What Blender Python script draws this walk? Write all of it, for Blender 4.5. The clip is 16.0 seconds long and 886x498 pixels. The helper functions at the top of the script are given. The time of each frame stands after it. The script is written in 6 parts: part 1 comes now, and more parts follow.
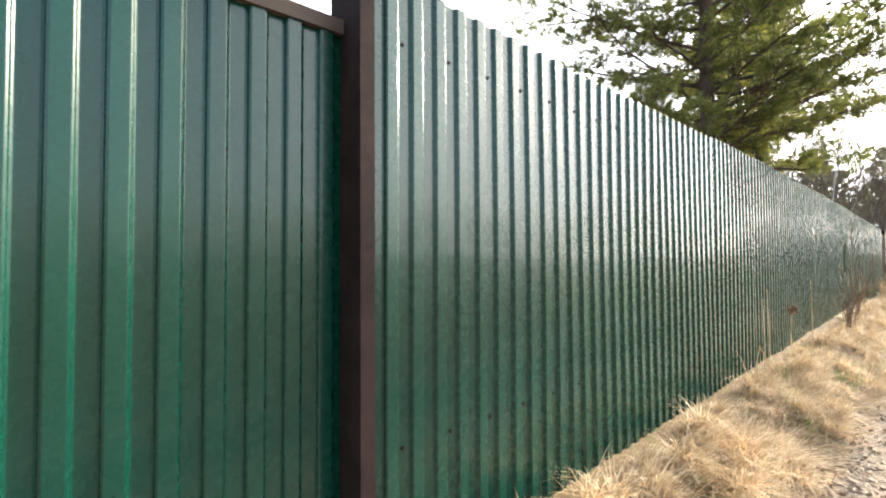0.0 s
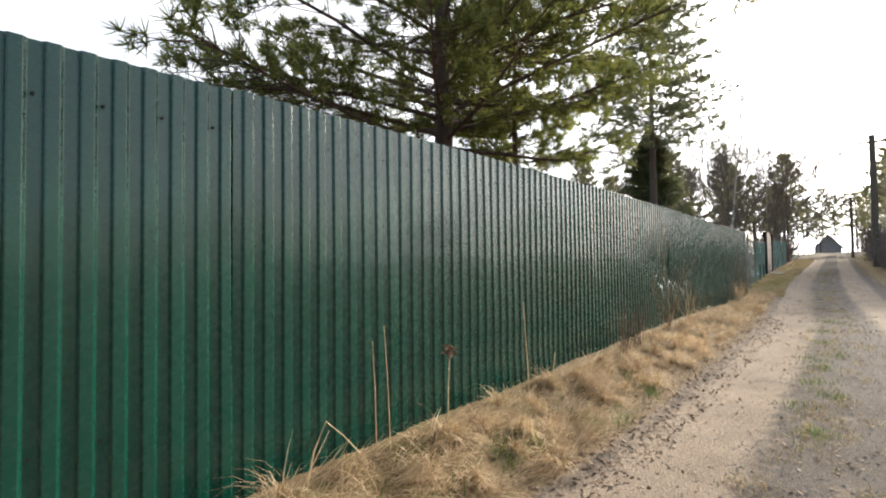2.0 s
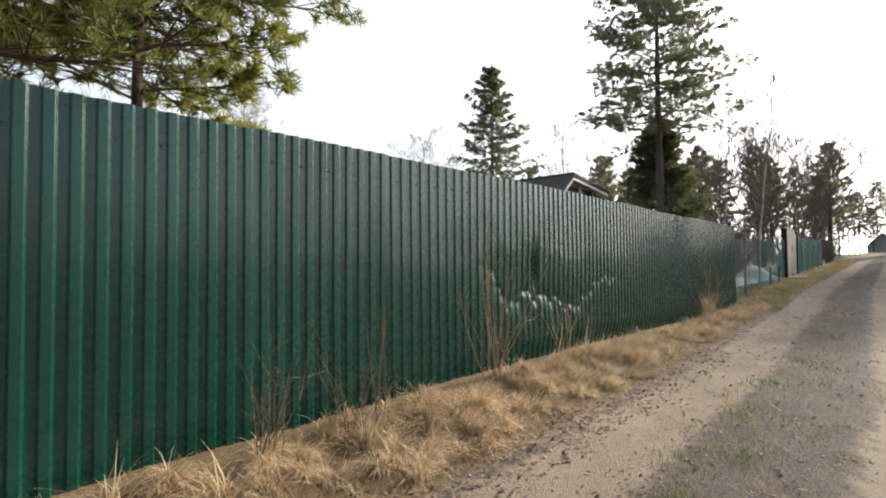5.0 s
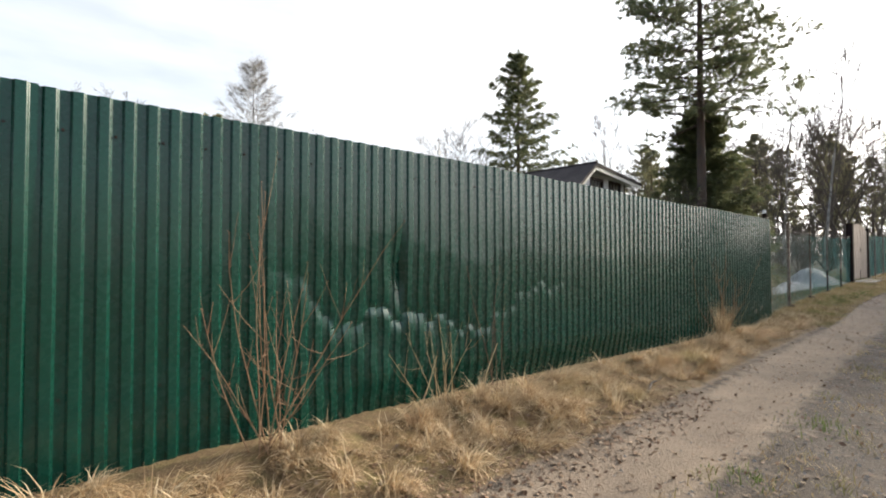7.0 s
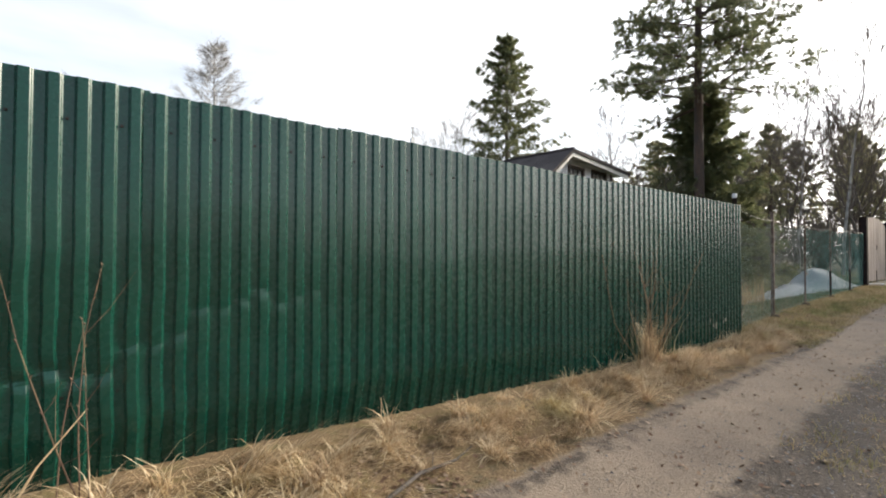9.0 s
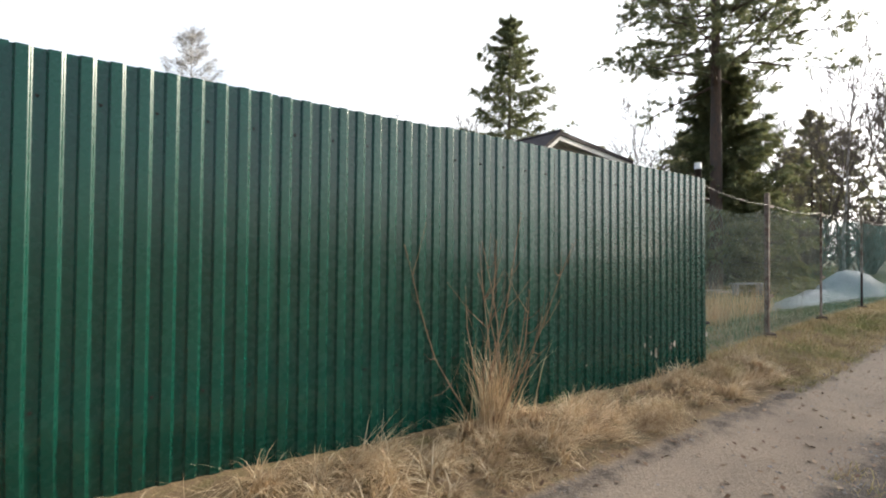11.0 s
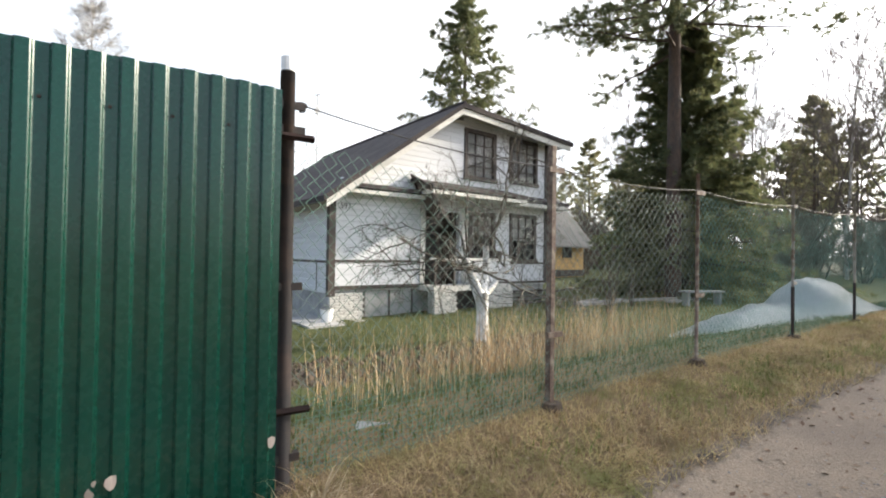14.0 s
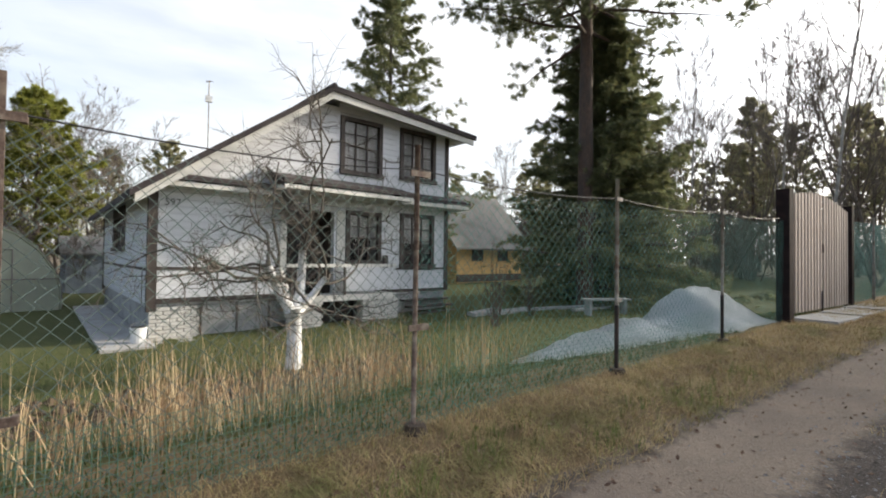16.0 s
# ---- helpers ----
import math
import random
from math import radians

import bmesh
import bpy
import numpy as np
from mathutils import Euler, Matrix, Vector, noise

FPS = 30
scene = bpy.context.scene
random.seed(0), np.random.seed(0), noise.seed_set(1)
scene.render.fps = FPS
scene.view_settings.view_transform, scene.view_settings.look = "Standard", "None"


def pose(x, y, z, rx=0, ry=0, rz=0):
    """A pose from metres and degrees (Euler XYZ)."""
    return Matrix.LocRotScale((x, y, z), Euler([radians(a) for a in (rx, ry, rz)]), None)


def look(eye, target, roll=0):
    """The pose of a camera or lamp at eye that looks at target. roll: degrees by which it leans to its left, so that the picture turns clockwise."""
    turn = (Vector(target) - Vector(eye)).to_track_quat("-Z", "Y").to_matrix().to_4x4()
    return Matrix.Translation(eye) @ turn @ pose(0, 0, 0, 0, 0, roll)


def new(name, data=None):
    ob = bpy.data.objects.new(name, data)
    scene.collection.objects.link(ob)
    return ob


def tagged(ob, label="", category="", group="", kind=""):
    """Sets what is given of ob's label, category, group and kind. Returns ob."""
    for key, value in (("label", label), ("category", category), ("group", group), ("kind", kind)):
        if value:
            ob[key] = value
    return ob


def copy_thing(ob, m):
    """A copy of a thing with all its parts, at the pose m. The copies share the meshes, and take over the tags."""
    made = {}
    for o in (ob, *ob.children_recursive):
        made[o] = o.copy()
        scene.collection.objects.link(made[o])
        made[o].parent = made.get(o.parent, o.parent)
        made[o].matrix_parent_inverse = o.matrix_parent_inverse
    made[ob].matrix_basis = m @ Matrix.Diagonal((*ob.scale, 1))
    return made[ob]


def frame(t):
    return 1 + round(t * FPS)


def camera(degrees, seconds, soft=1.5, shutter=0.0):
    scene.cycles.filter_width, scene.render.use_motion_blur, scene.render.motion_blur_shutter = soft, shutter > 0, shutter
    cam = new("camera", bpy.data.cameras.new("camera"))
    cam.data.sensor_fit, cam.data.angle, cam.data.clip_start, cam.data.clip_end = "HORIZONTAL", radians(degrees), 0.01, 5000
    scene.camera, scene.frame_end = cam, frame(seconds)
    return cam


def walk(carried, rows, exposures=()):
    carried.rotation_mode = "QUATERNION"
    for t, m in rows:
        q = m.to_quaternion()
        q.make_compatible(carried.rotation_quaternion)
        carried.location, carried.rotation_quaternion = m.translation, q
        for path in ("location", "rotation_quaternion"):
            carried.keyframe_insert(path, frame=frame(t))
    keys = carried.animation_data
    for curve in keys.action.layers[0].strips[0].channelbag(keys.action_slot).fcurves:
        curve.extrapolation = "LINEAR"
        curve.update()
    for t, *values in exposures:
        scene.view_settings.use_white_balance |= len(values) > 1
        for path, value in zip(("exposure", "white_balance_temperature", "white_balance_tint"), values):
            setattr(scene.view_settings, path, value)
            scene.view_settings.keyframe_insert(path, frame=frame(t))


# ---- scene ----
cam = camera(88.0, 16.0, soft=2.0)
METRES, EYE, TILT, LEAN, TURN = 24.6, 1.5, 0.0, 0.0, -43.1
ROWS = [
    (0.0, 0.0, 0.0, 0.0, 0.01, 1.7, 0.37),
    (0.5, 0.0331, 0.0149, 0.0007, -1.83, 1.68, 0.47),
    (1.0, 0.0649, 0.0288, 0.003, -4.18, 1.74, 0.64),
    (1.5, 0.096, 0.0436, 0.0038, -4.88, 1.69, 0.59),
    (2.0, 0.1267, 0.0565, 0.0049, -6.28, 1.77, 0.78),
    (2.5, 0.1571, 0.0709, 0.0049, -6.19, 1.76, 0.77),
    (3.0, 0.1862, 0.0845, 0.0049, -6.42, 1.81, 0.85),
    (3.5, 0.2144, 0.1021, 0.0051, -5.92, 1.8, 0.87),
    (4.0, 0.2395, 0.1196, 0.0064, -5.45, 1.79, 0.81),
    (6.5, 0.3347, 0.2078, 0.0059, 3.44, 1.33, 0.07),
    (7.0, 0.3568, 0.2275, 0.007, 3.78, 1.36, 0.04),
    (7.5, 0.3811, 0.2485, 0.0074, 4.29, 1.27, 0.0),
    (8.0, 0.4034, 0.2684, 0.0089, 4.39, 1.27, -0.01),
    (8.5, 0.4249, 0.2922, 0.0076, 4.83, 1.14, -0.12),
    (11.0, 0.5275, 0.4095, 0.0045, 9.71, 0.97, -0.55),
    (11.5, 0.5519, 0.4342, 0.004, 9.85, 0.88, -0.52),
    (12.0, 0.5747, 0.4583, 0.0046, 10.11, 0.89, -0.62),
    (12.5, 0.598, 0.4827, 0.0053, 10.24, 0.74, -0.67),
    (13.0, 0.619, 0.5069, 0.0064, 10.58, 0.73, -0.82),
    (13.5, 0.6418, 0.5292, 0.0078, 10.84, 0.74, -0.75),
    (14.0, 0.6626, 0.5536, 0.0081, 11.37, 0.75, -0.89),
    (14.5, 0.6858, 0.5763, 0.0098, 11.31, 0.7, -0.86),
    (15.0, 0.7076, 0.5995, 0.0104, 11.16, 0.79, -0.88),
    (15.5, 0.7301, 0.6191, 0.0113, 9.73, 0.89, -0.84),
    (16.0, 0.753, 0.6361, 0.0123, 7.84, 1.1, -0.73),
]
# ---- camera exposure ----
EXPO = [(0.0, 1.65), (0.5, 1.1), (1.0, 0.98), (2.0, 0.84), (4.0, 0.6), (8.0, 0.55), (11.0, 0.88), (12.5, 1.1), (14.5, 0.92), (16.0, 0.5)]
walk(cam, [(t, pose(0, 0, EYE, TILT, LEAN, TURN) @ pose(METRES * x, METRES * y, METRES * z, 90 + pitch, roll, yaw)) for t, x, y, z, yaw, pitch, roll in ROWS], exposures=EXPO)

# ---- world, sun ----
SUN_AZ, SUN_EL = -15.0, 23.0      # degrees from +x towards -y, degrees above the horizon
world = bpy.data.worlds.new("sky")
scene.world = world
world.use_nodes = True
wn, wl = world.node_tree.nodes, world.node_tree.links
wn.clear()
w_out = wn.new("ShaderNodeOutputWorld")
w_bg = wn.new("ShaderNodeBackground")
w_sky = wn.new("ShaderNodeTexSky")
w_sky.sky_type = "NISHITA"
w_sky.sun_disc = False
w_sky.sun_elevation = radians(SUN_EL)
w_sky.sun_rotation = radians(90.0 - SUN_AZ)
w_sky.air_density, w_sky.dust_density, w_sky.ozone_density = 1.0, 3.0, 1.0
w_tc = wn.new("ShaderNodeTexCoord")
w_map = wn.new("ShaderNodeMapping")
w_map.inputs["Scale"].default_value = (1.2, 2.2, 5.0)
w_noise = wn.new("ShaderNodeTexNoise")
w_noise.inputs["Scale"].default_value, w_noise.inputs["Detail"].default_value = 1.6, 6.0
w_ramp = wn.new("ShaderNodeMapRange")
w_ramp.inputs["From Min"].default_value, w_ramp.inputs["From Max"].default_value = 0.3, 0.62
w_ramp.inputs["To Min"].default_value, w_ramp.inputs["To Max"].default_value = 0.3, 0.75
w_mix = wn.new("ShaderNodeMix")
w_mix.data_type = "RGBA"
wl.new(w_tc.outputs["Generated"], w_map.inputs["Vector"])
wl.new(w_map.outputs["Vector"], w_noise.inputs["Vector"])
wl.new(w_noise.outputs["Fac"], w_ramp.inputs["Value"])
# the veil of haze is thick towards the sun and thin on the far side
w_dot = wn.new("ShaderNodeVectorMath")
w_dot.operation = "DOT_PRODUCT"
w_dot.inputs[1].default_value = (math.cos(radians(SUN_AZ + 30)), math.sin(radians(SUN_AZ + 30)), 0.15)
wl.new(w_tc.outputs["Generated"], w_dot.inputs[0])
w_veil = wn.new("ShaderNodeMapRange")
w_veil.inputs["From Min"].default_value, w_veil.inputs["From Max"].default_value = -0.1, 0.65
w_veil.inputs["To Min"].default_value, w_veil.inputs["To Max"].default_value = -0.42, 0.22
wl.new(w_dot.outputs["Value"], w_veil.inputs["Value"])
w_sum = wn.new("ShaderNodeMath")
w_sum.use_clamp = True
wl.new(w_ramp.outputs["Result"], w_sum.inputs[0])
wl.new(w_veil.outputs["Result"], w_sum.inputs[1])
wl.new(w_sum.outputs["Value"], w_mix.inputs["Factor"])
# the haze brightens round the low sun
w_near = wn.new("ShaderNodeVectorMath")
w_near.operation = "DOT_PRODUCT"
w_near.inputs[1].default_value = (math.cos(radians(SUN_AZ - 8)), math.sin(radians(SUN_AZ - 8)), 0.2)
wl.new(w_tc.outputs["Generated"], w_near.inputs[0])
w_glow = wn.new("ShaderNodeMapRange")
w_glow.interpolation_type = "SMOOTHSTEP"
w_glow.inputs["From Min"].default_value, w_glow.inputs["From Max"].default_value = 0.35, 1.0
w_glow.inputs["To Min"].default_value, w_glow.inputs["To Max"].default_value = 1.0, 2.6
wl.new(w_near.outputs["Value"], w_glow.inputs["Value"])
w_haze = wn.new("ShaderNodeVectorMath")
w_haze.operation = "SCALE"
w_haze.inputs[0].default_value = (9.4, 9.45, 9.6)
wl.new(w_glow.outputs["Result"], w_haze.inputs["Scale"])
wl.new(w_haze.outputs["Vector"], w_mix.inputs["B"])
w_gain = wn.new("ShaderNodeVectorMath")
w_gain.operation = "SCALE"
w_gain.inputs["Scale"].default_value = 1.8
wl.new(w_sky.outputs["Color"], w_gain.inputs[0])
wl.new(w_gain.outputs["Vector"], w_mix.inputs["A"])
wl.new(w_mix.outputs["Result"], w_bg.inputs["Color"])
w_bg.inputs["Strength"].default_value = 0.10
wl.new(w_bg.outputs["Background"], w_out.inputs["Surface"])

sun_data = bpy.data.lights.new("sun", "SUN")
sun_data.energy, sun_data.angle, sun_data.color = 5.0, radians(4.0), (1.0, 0.9, 0.74)
sun = new("sun", sun_data)
sa, se = radians(SUN_AZ), radians(SUN_EL)
sun.matrix_world = look((60 * math.cos(sa) * math.cos(se), 60 * math.sin(sa) * math.cos(se), 60 * math.sin(se)), (0, 0, 0))


# ---- material helpers ----
def node_mat(name):
    m = bpy.data.materials.new(name)
    m.use_nodes = True
    nt = m.node_tree
    return m, nt.nodes, nt.links, nt.nodes["Principled BSDF"]


def noise_node(ns, ls, vec, scale, detail=5.0, rough=0.55):
    n = ns.new("ShaderNodeTexNoise")
    n.inputs["Scale"].default_value, n.inputs["Detail"].default_value, n.inputs["Roughness"].default_value = scale, detail, rough
    ls.new(vec, n.inputs["Vector"])
    return n.outputs["Fac"]


def ramp_node(ns, ls, fac, stops):
    r = ns.new("ShaderNodeValToRGB")
    cr = r.color_ramp
    while len(cr.elements) < len(stops):
        cr.elements.new(0.5)
    for e, (p, c) in zip(cr.elements, stops):
        e.position, e.color = p, (*c, 1)
    ls.new(fac, r.inputs["Fac"])
    return r.outputs["Color"]


def mix_node(ns, ls, fac, a, b, blend="MIX"):
    m = ns.new("ShaderNodeMix")
    m.data_type, m.blend_type = "RGBA", blend
    if isinstance(fac, (int, float)):
        m.inputs["Factor"].default_value = fac
    else:
        ls.new(fac, m.inputs["Factor"])
    for key, v in (("A", a), ("B", b)):
        if isinstance(v, tuple):
            m.inputs[key].default_value = (*v, 1)
        else:
            ls.new(v, m.inputs[key])
    return m.outputs["Result"]


def bump_node(ns, ls, height, strength, dist, bsdf):
    b = ns.new("ShaderNodeBump")
    b.inputs["Strength"].default_value, b.inputs["Distance"].default_value = strength, dist
    ls.new(height, b.inputs["Height"])
    ls.new(b.outputs["Normal"], bsdf.inputs["Normal"])


def rough_mat(name, c1, c2, c3=None, fine=40.0, coarse=3.0, rough=0.7, bump=0.3, dist=0.004, metal=0.0, stretch=(1, 1, 1), coat=0.0, rnd=0.0, spec=0.5):
    """Two-scale mottled surface: c1 to c2 by fine grain, towards c3 in coarse patches."""
    m, ns, ls, b = node_mat(name)
    tc = ns.new("ShaderNodeTexCoord")
    mp = ns.new("ShaderNodeMapping")
    mp.inputs["Scale"].default_value = stretch
    ls.new(tc.outputs["Object"], mp.inputs["Vector"])
    vec = mp.outputs["Vector"]
    f = noise_node(ns, ls, vec, fine)
    k = noise_node(ns, ls, vec, coarse)
    col = ramp_node(ns, ls, f, ((0.3, c1), (0.7, c2)))
    kk = ramp_node(ns, ls, k, ((0.45, (0, 0, 0)), (0.68, (1, 1, 1))))
    col = mix_node(ns, ls, kk, col, c3 or tuple(0.75 * x for x in c1))
    if rnd:
        oi = ns.new("ShaderNodeObjectInfo")
        mr = ns.new("ShaderNodeMapRange")
        mr.inputs["To Min"].default_value, mr.inputs["To Max"].default_value = 1 - rnd, 1 + rnd
        ls.new(oi.outputs["Random"], mr.inputs["Value"])
        cmb = ns.new("ShaderNodeCombineColor")
        for s in ("Red", "Green", "Blue"):
            ls.new(mr.outputs["Result"], cmb.inputs[s])
        col = mix_node(ns, ls, 1.0, col, cmb.outputs["Color"], "MULTIPLY")
    ls.new(col, b.inputs["Base Color"])
    b.inputs["Roughness"].default_value, b.inputs["Metallic"].default_value, b.inputs["Coat Weight"].default_value = rough, metal, coat
    b.inputs["Specular IOR Level"].default_value = spec
    if bump:
        bump_node(ns, ls, f, bump, dist, b)
    return m


def leaf_mat(name, c1, c2, c3, rough=0.6, trans=0.35, patches=()):
    """Small leaves, needles and blades: colour varies from piece to piece, light shines through."""
    m, ns, ls, b = node_mat(name)
    geo = ns.new("ShaderNodeNewGeometry")
    col = ramp_node(ns, ls, geo.outputs["Random Per Island"], ((0.0, c1), (0.5, c2), (1.0, c3)))
    tc = ns.new("ShaderNodeTexCoord")
    k = noise_node(ns, ls, tc.outputs["Object"], 1.1, 3.0)
    shade = ramp_node(ns, ls, k, ((0.3, (0.7, 0.7, 0.7)), (0.7, (1.2, 1.2, 1.2))))
    col = mix_node(ns, ls, 1.0, col, shade, "MULTIPLY")
    for scale, lo, hi, amount, tint in patches:
        q = noise_node(ns, ls, tc.outputs["Object"], scale, 4.0)
        col = mix_node(ns, ls, ramp_node(ns, ls, q, ((lo, (0, 0, 0)), (hi, (amount,) * 3))), col, tint)
    ls.new(col, b.inputs["Base Color"])
    b.inputs["Roughness"].default_value = rough
    t = ns.new("ShaderNodeBsdfTranslucent")
    ls.new(col, t.inputs["Color"])
    mx = ns.new("ShaderNodeMixShader")
    mx.inputs["Fac"].default_value = trans
    ls.new(b.outputs["BSDF"], mx.inputs[1])
    ls.new(t.outputs["BSDF"], mx.inputs[2])
    ls.new(mx.outputs["Shader"], ns["Material Output"].inputs["Surface"])
    return m


# ---- materials ----
def sheet_paint():
    m, ns, ls, b = node_mat("green_sheet_paint")
    tc = ns.new("ShaderNodeTexCoord")
    big = noise_node(ns, ls, tc.outputs["Object"], 1.3, 4.0)
    dust = noise_node(ns, ls, tc.outputs["Object"], 26.0, 6.0)
    mp = ns.new("ShaderNodeMapping")
    mp.inputs["Scale"].default_value = (14.0, 14.0, 0.5)
    ls.new(tc.outputs["Object"], mp.inputs["Vector"])
    run = noise_node(ns, ls, mp.outputs["Vector"], 1.5, 4.0)
    col = ramp_node(ns, ls, big, ((0.3, (0.0011, 0.033, 0.0220)), (0.7, (0.0016, 0.043, 0.0285))))
    col = mix_node(ns, ls, ramp_node(ns, ls, run, ((0.55, (0, 0, 0)), (0.8, (0.35, 0.35, 0.35)))), col, (0.004, 0.043, 0.028))
    col = mix_node(ns, ls, ramp_node(ns, ls, dust, ((0.66, (0, 0, 0)), (0.9, (0.14, 0.14, 0.14)))), col, (0.03, 0.055, 0.042))
    ls.new(col, b.inputs["Base Color"])
    ls.new(ramp_node(ns, ls, dust, ((0.3, (0.24, 0.24, 0.24)), (0.8, (0.32, 0.32, 0.32)))), b.inputs["Roughness"])
    b.inputs["Coat Weight"].default_value, b.inputs["Coat Roughness"].default_value = 0.35, 0.09
    b.inputs["Specular IOR Level"].default_value = 0.34
    bump_node(ns, ls, noise_node(ns, ls, tc.outputs["Object"], 0.9, 1.0), 0.12, 0.02, b)
    return m


M_SHEET = sheet_paint()
M_RUST = rough_mat("brown_rusty_steel", (0.010, 0.008, 0.008), (0.020, 0.014, 0.012), (0.045, 0.027, 0.020), fine=60, coarse=9, rough=0.75, bump=0.4, dist=0.002)
M_RUST2 = rough_mat("mottled_old_paint", (0.06, 0.035, 0.026), (0.15, 0.10, 0.075), (0.27, 0.22, 0.17), fine=60, coarse=14, rough=0.75, bump=0.4, dist=0.002)
M_DARKPOST = rough_mat("dark_brown_paint", (0.012, 0.008, 0.008), (0.022, 0.014, 0.013), (0.03, 0.018, 0.016), fine=50, coarse=6, rough=0.85, spec=0.12)
M_ZINC = rough_mat("weathered_steel", (0.2, 0.18, 0.155), (0.34, 0.31, 0.27), (0.12, 0.075, 0.05), fine=50, coarse=8, rough=0.65, metal=0.2)
M_RAIL = rough_mat("faded_wood_rail", (0.08, 0.055, 0.042), (0.17, 0.125, 0.095), fine=30, coarse=4, stretch=(0.2, 1, 1), rough=0.8)
M_WIRE = rough_mat("green_coated_wire", (0.085, 0.12, 0.10), (0.14, 0.175, 0.155), (0.05, 0.14, 0.09), fine=9, coarse=0.9, rough=0.45, bump=0)
M_WIRE2 = rough_mat("teal_coated_wire", (0.045, 0.17, 0.14), (0.07, 0.23, 0.2), (0.045, 0.15, 0.12), fine=9, coarse=0.9, rough=0.45, bump=0)
M_NET = rough_mat("green_plastic_net", (0.07, 0.19, 0.13), (0.12, 0.27, 0.2), (0.16, 0.3, 0.22), fine=9, coarse=1.1, rough=0.5, bump=0)
M_NET2 = rough_mat("dark_green_net", (0.02, 0.075, 0.05), (0.04, 0.12, 0.085), (0.06, 0.11, 0.06), fine=30, coarse=3, rough=0.7)
M_CABLE = rough_mat("dark_cable", (0.02, 0.018, 0.018), (0.05, 0.045, 0.04), rough=0.6, bump=0)
M_WALL = rough_mat("white_painted_boards", (0.55, 0.56, 0.59), (0.66, 0.665, 0.685), (0.49, 0.50, 0.52), fine=24, coarse=2.0, stretch=(0.25, 1, 2.2), rough=0.65, bump=0.3, dist=0.003, rnd=0.05)
M_TRIM = rough_mat("dark_brown_trim", (0.028, 0.020, 0.018), (0.055, 0.040, 0.035), (0.075, 0.06, 0.05), fine=40, coarse=5, rough=0.7)
M_SOFFIT = rough_mat("pale_soffit_board", (0.55, 0.54, 0.5), (0.68, 0.66, 0.62), fine=30, coarse=3, stretch=(0.3, 1, 1), rough=0.7)
M_ROOF = rough_mat("brown_roof_sheet", (0.03, 0.023, 0.024), (0.05, 0.039, 0.039), (0.065, 0.054, 0.05), fine=28, coarse=1.4, rough=0.92, bump=0.5, dist=0.01)
M_BRICK = rough_mat("white_brick", (0.5, 0.49, 0.46), (0.66, 0.65, 0.62), (0.4, 0.38, 0.35), fine=30, coarse=5, rough=0.85, rnd=0.12)
M_PLINTH = rough_mat("grey_plinth", (0.27, 0.27, 0.27), (0.38, 0.38, 0.37), (0.2, 0.2, 0.2), fine=22, coarse=2.4, rough=0.85)
M_CONC = rough_mat("concrete", (0.29, 0.29, 0.285), (0.41, 0.405, 0.395), (0.28, 0.27, 0.25), fine=35, coarse=2.5, rough=0.9)
# near-black stand-in for shade in rooms, porch and veranda opening
M_DARK = rough_mat("shade_dark", (0.012, 0.011, 0.011), (0.03, 0.027, 0.025), rough=0.8)
# serves real curtains and the painted sky reflection of the upper panes
M_CURTAIN = rough_mat("pale_curtain_sheen", (0.6, 0.59, 0.57), (0.78, 0.77, 0.75), fine=6, coarse=2, stretch=(9, 9, 0.4), rough=0.9)
M_YELLOW = rough_mat("yellow_boards", (0.50, 0.30, 0.10), (0.58, 0.37, 0.15), (0.40, 0.25, 0.10), fine=20, coarse=1.5, stretch=(1, 1, 4), rough=0.7)
M_GREYROOF = rough_mat("grey_slate_roof", (0.13, 0.125, 0.12), (0.2, 0.19, 0.18), (0.1, 0.1, 0.085), fine=16, coarse=1.2, rough=0.85)
M_GATE = rough_mat("weathered_gate_boards", (0.3, 0.24, 0.2), (0.48, 0.4, 0.345), (0.2, 0.155, 0.13), fine=22, coarse=2.5, stretch=(3, 3, 0.25), rough=0.85, rnd=0.22)
M_LIME = rough_mat("limewashed_bark", (0.62, 0.62, 0.63), (0.78, 0.78, 0.78), (0.45, 0.43, 0.4), fine=25, coarse=6, rough=0.9, bump=0.6, dist=0.006)
M_PINEBARK = rough_mat("pine_bark", (0.045, 0.032, 0.026), (0.115, 0.07, 0.05), (0.05, 0.042, 0.038), fine=14, coarse=2.2, stretch=(1.6, 1.6, 0.5), rough=0.95, bump=0.9, dist=0.02)
M_BARK = rough_mat("grey_brown_bark", (0.06, 0.048, 0.04), (0.12, 0.1, 0.085), (0.09, 0.085, 0.06), fine=18, coarse=3, rough=0.95, bump=0.7, dist=0.01)
# far bark made paler, so distance haze sits in its colour
M_BARKFAR = rough_mat("hazed_far_bark", (0.11, 0.09, 0.075), (0.17, 0.145, 0.12), (0.14, 0.11, 0.095), fine=18, coarse=3, rough=0.95, bump=0)
M_BIRCH = rough_mat("birch_bark", (0.34, 0.32, 0.3), (0.5, 0.48, 0.45), (0.12, 0.1, 0.09), fine=8, coarse=3, stretch=(1, 1, 0.6), rough=0.85)
M_TWIG = rough_mat("reddish_twig", (0.075, 0.042, 0.03), (0.14, 0.085, 0.055), (0.18, 0.125, 0.07), fine=12, coarse=3, rough=0.8, bump=0)
M_NEEDLE = leaf_mat("pine_needles", (0.08, 0.11, 0.035), (0.15, 0.175, 0.045), (0.25, 0.24, 0.06), trans=0.5)
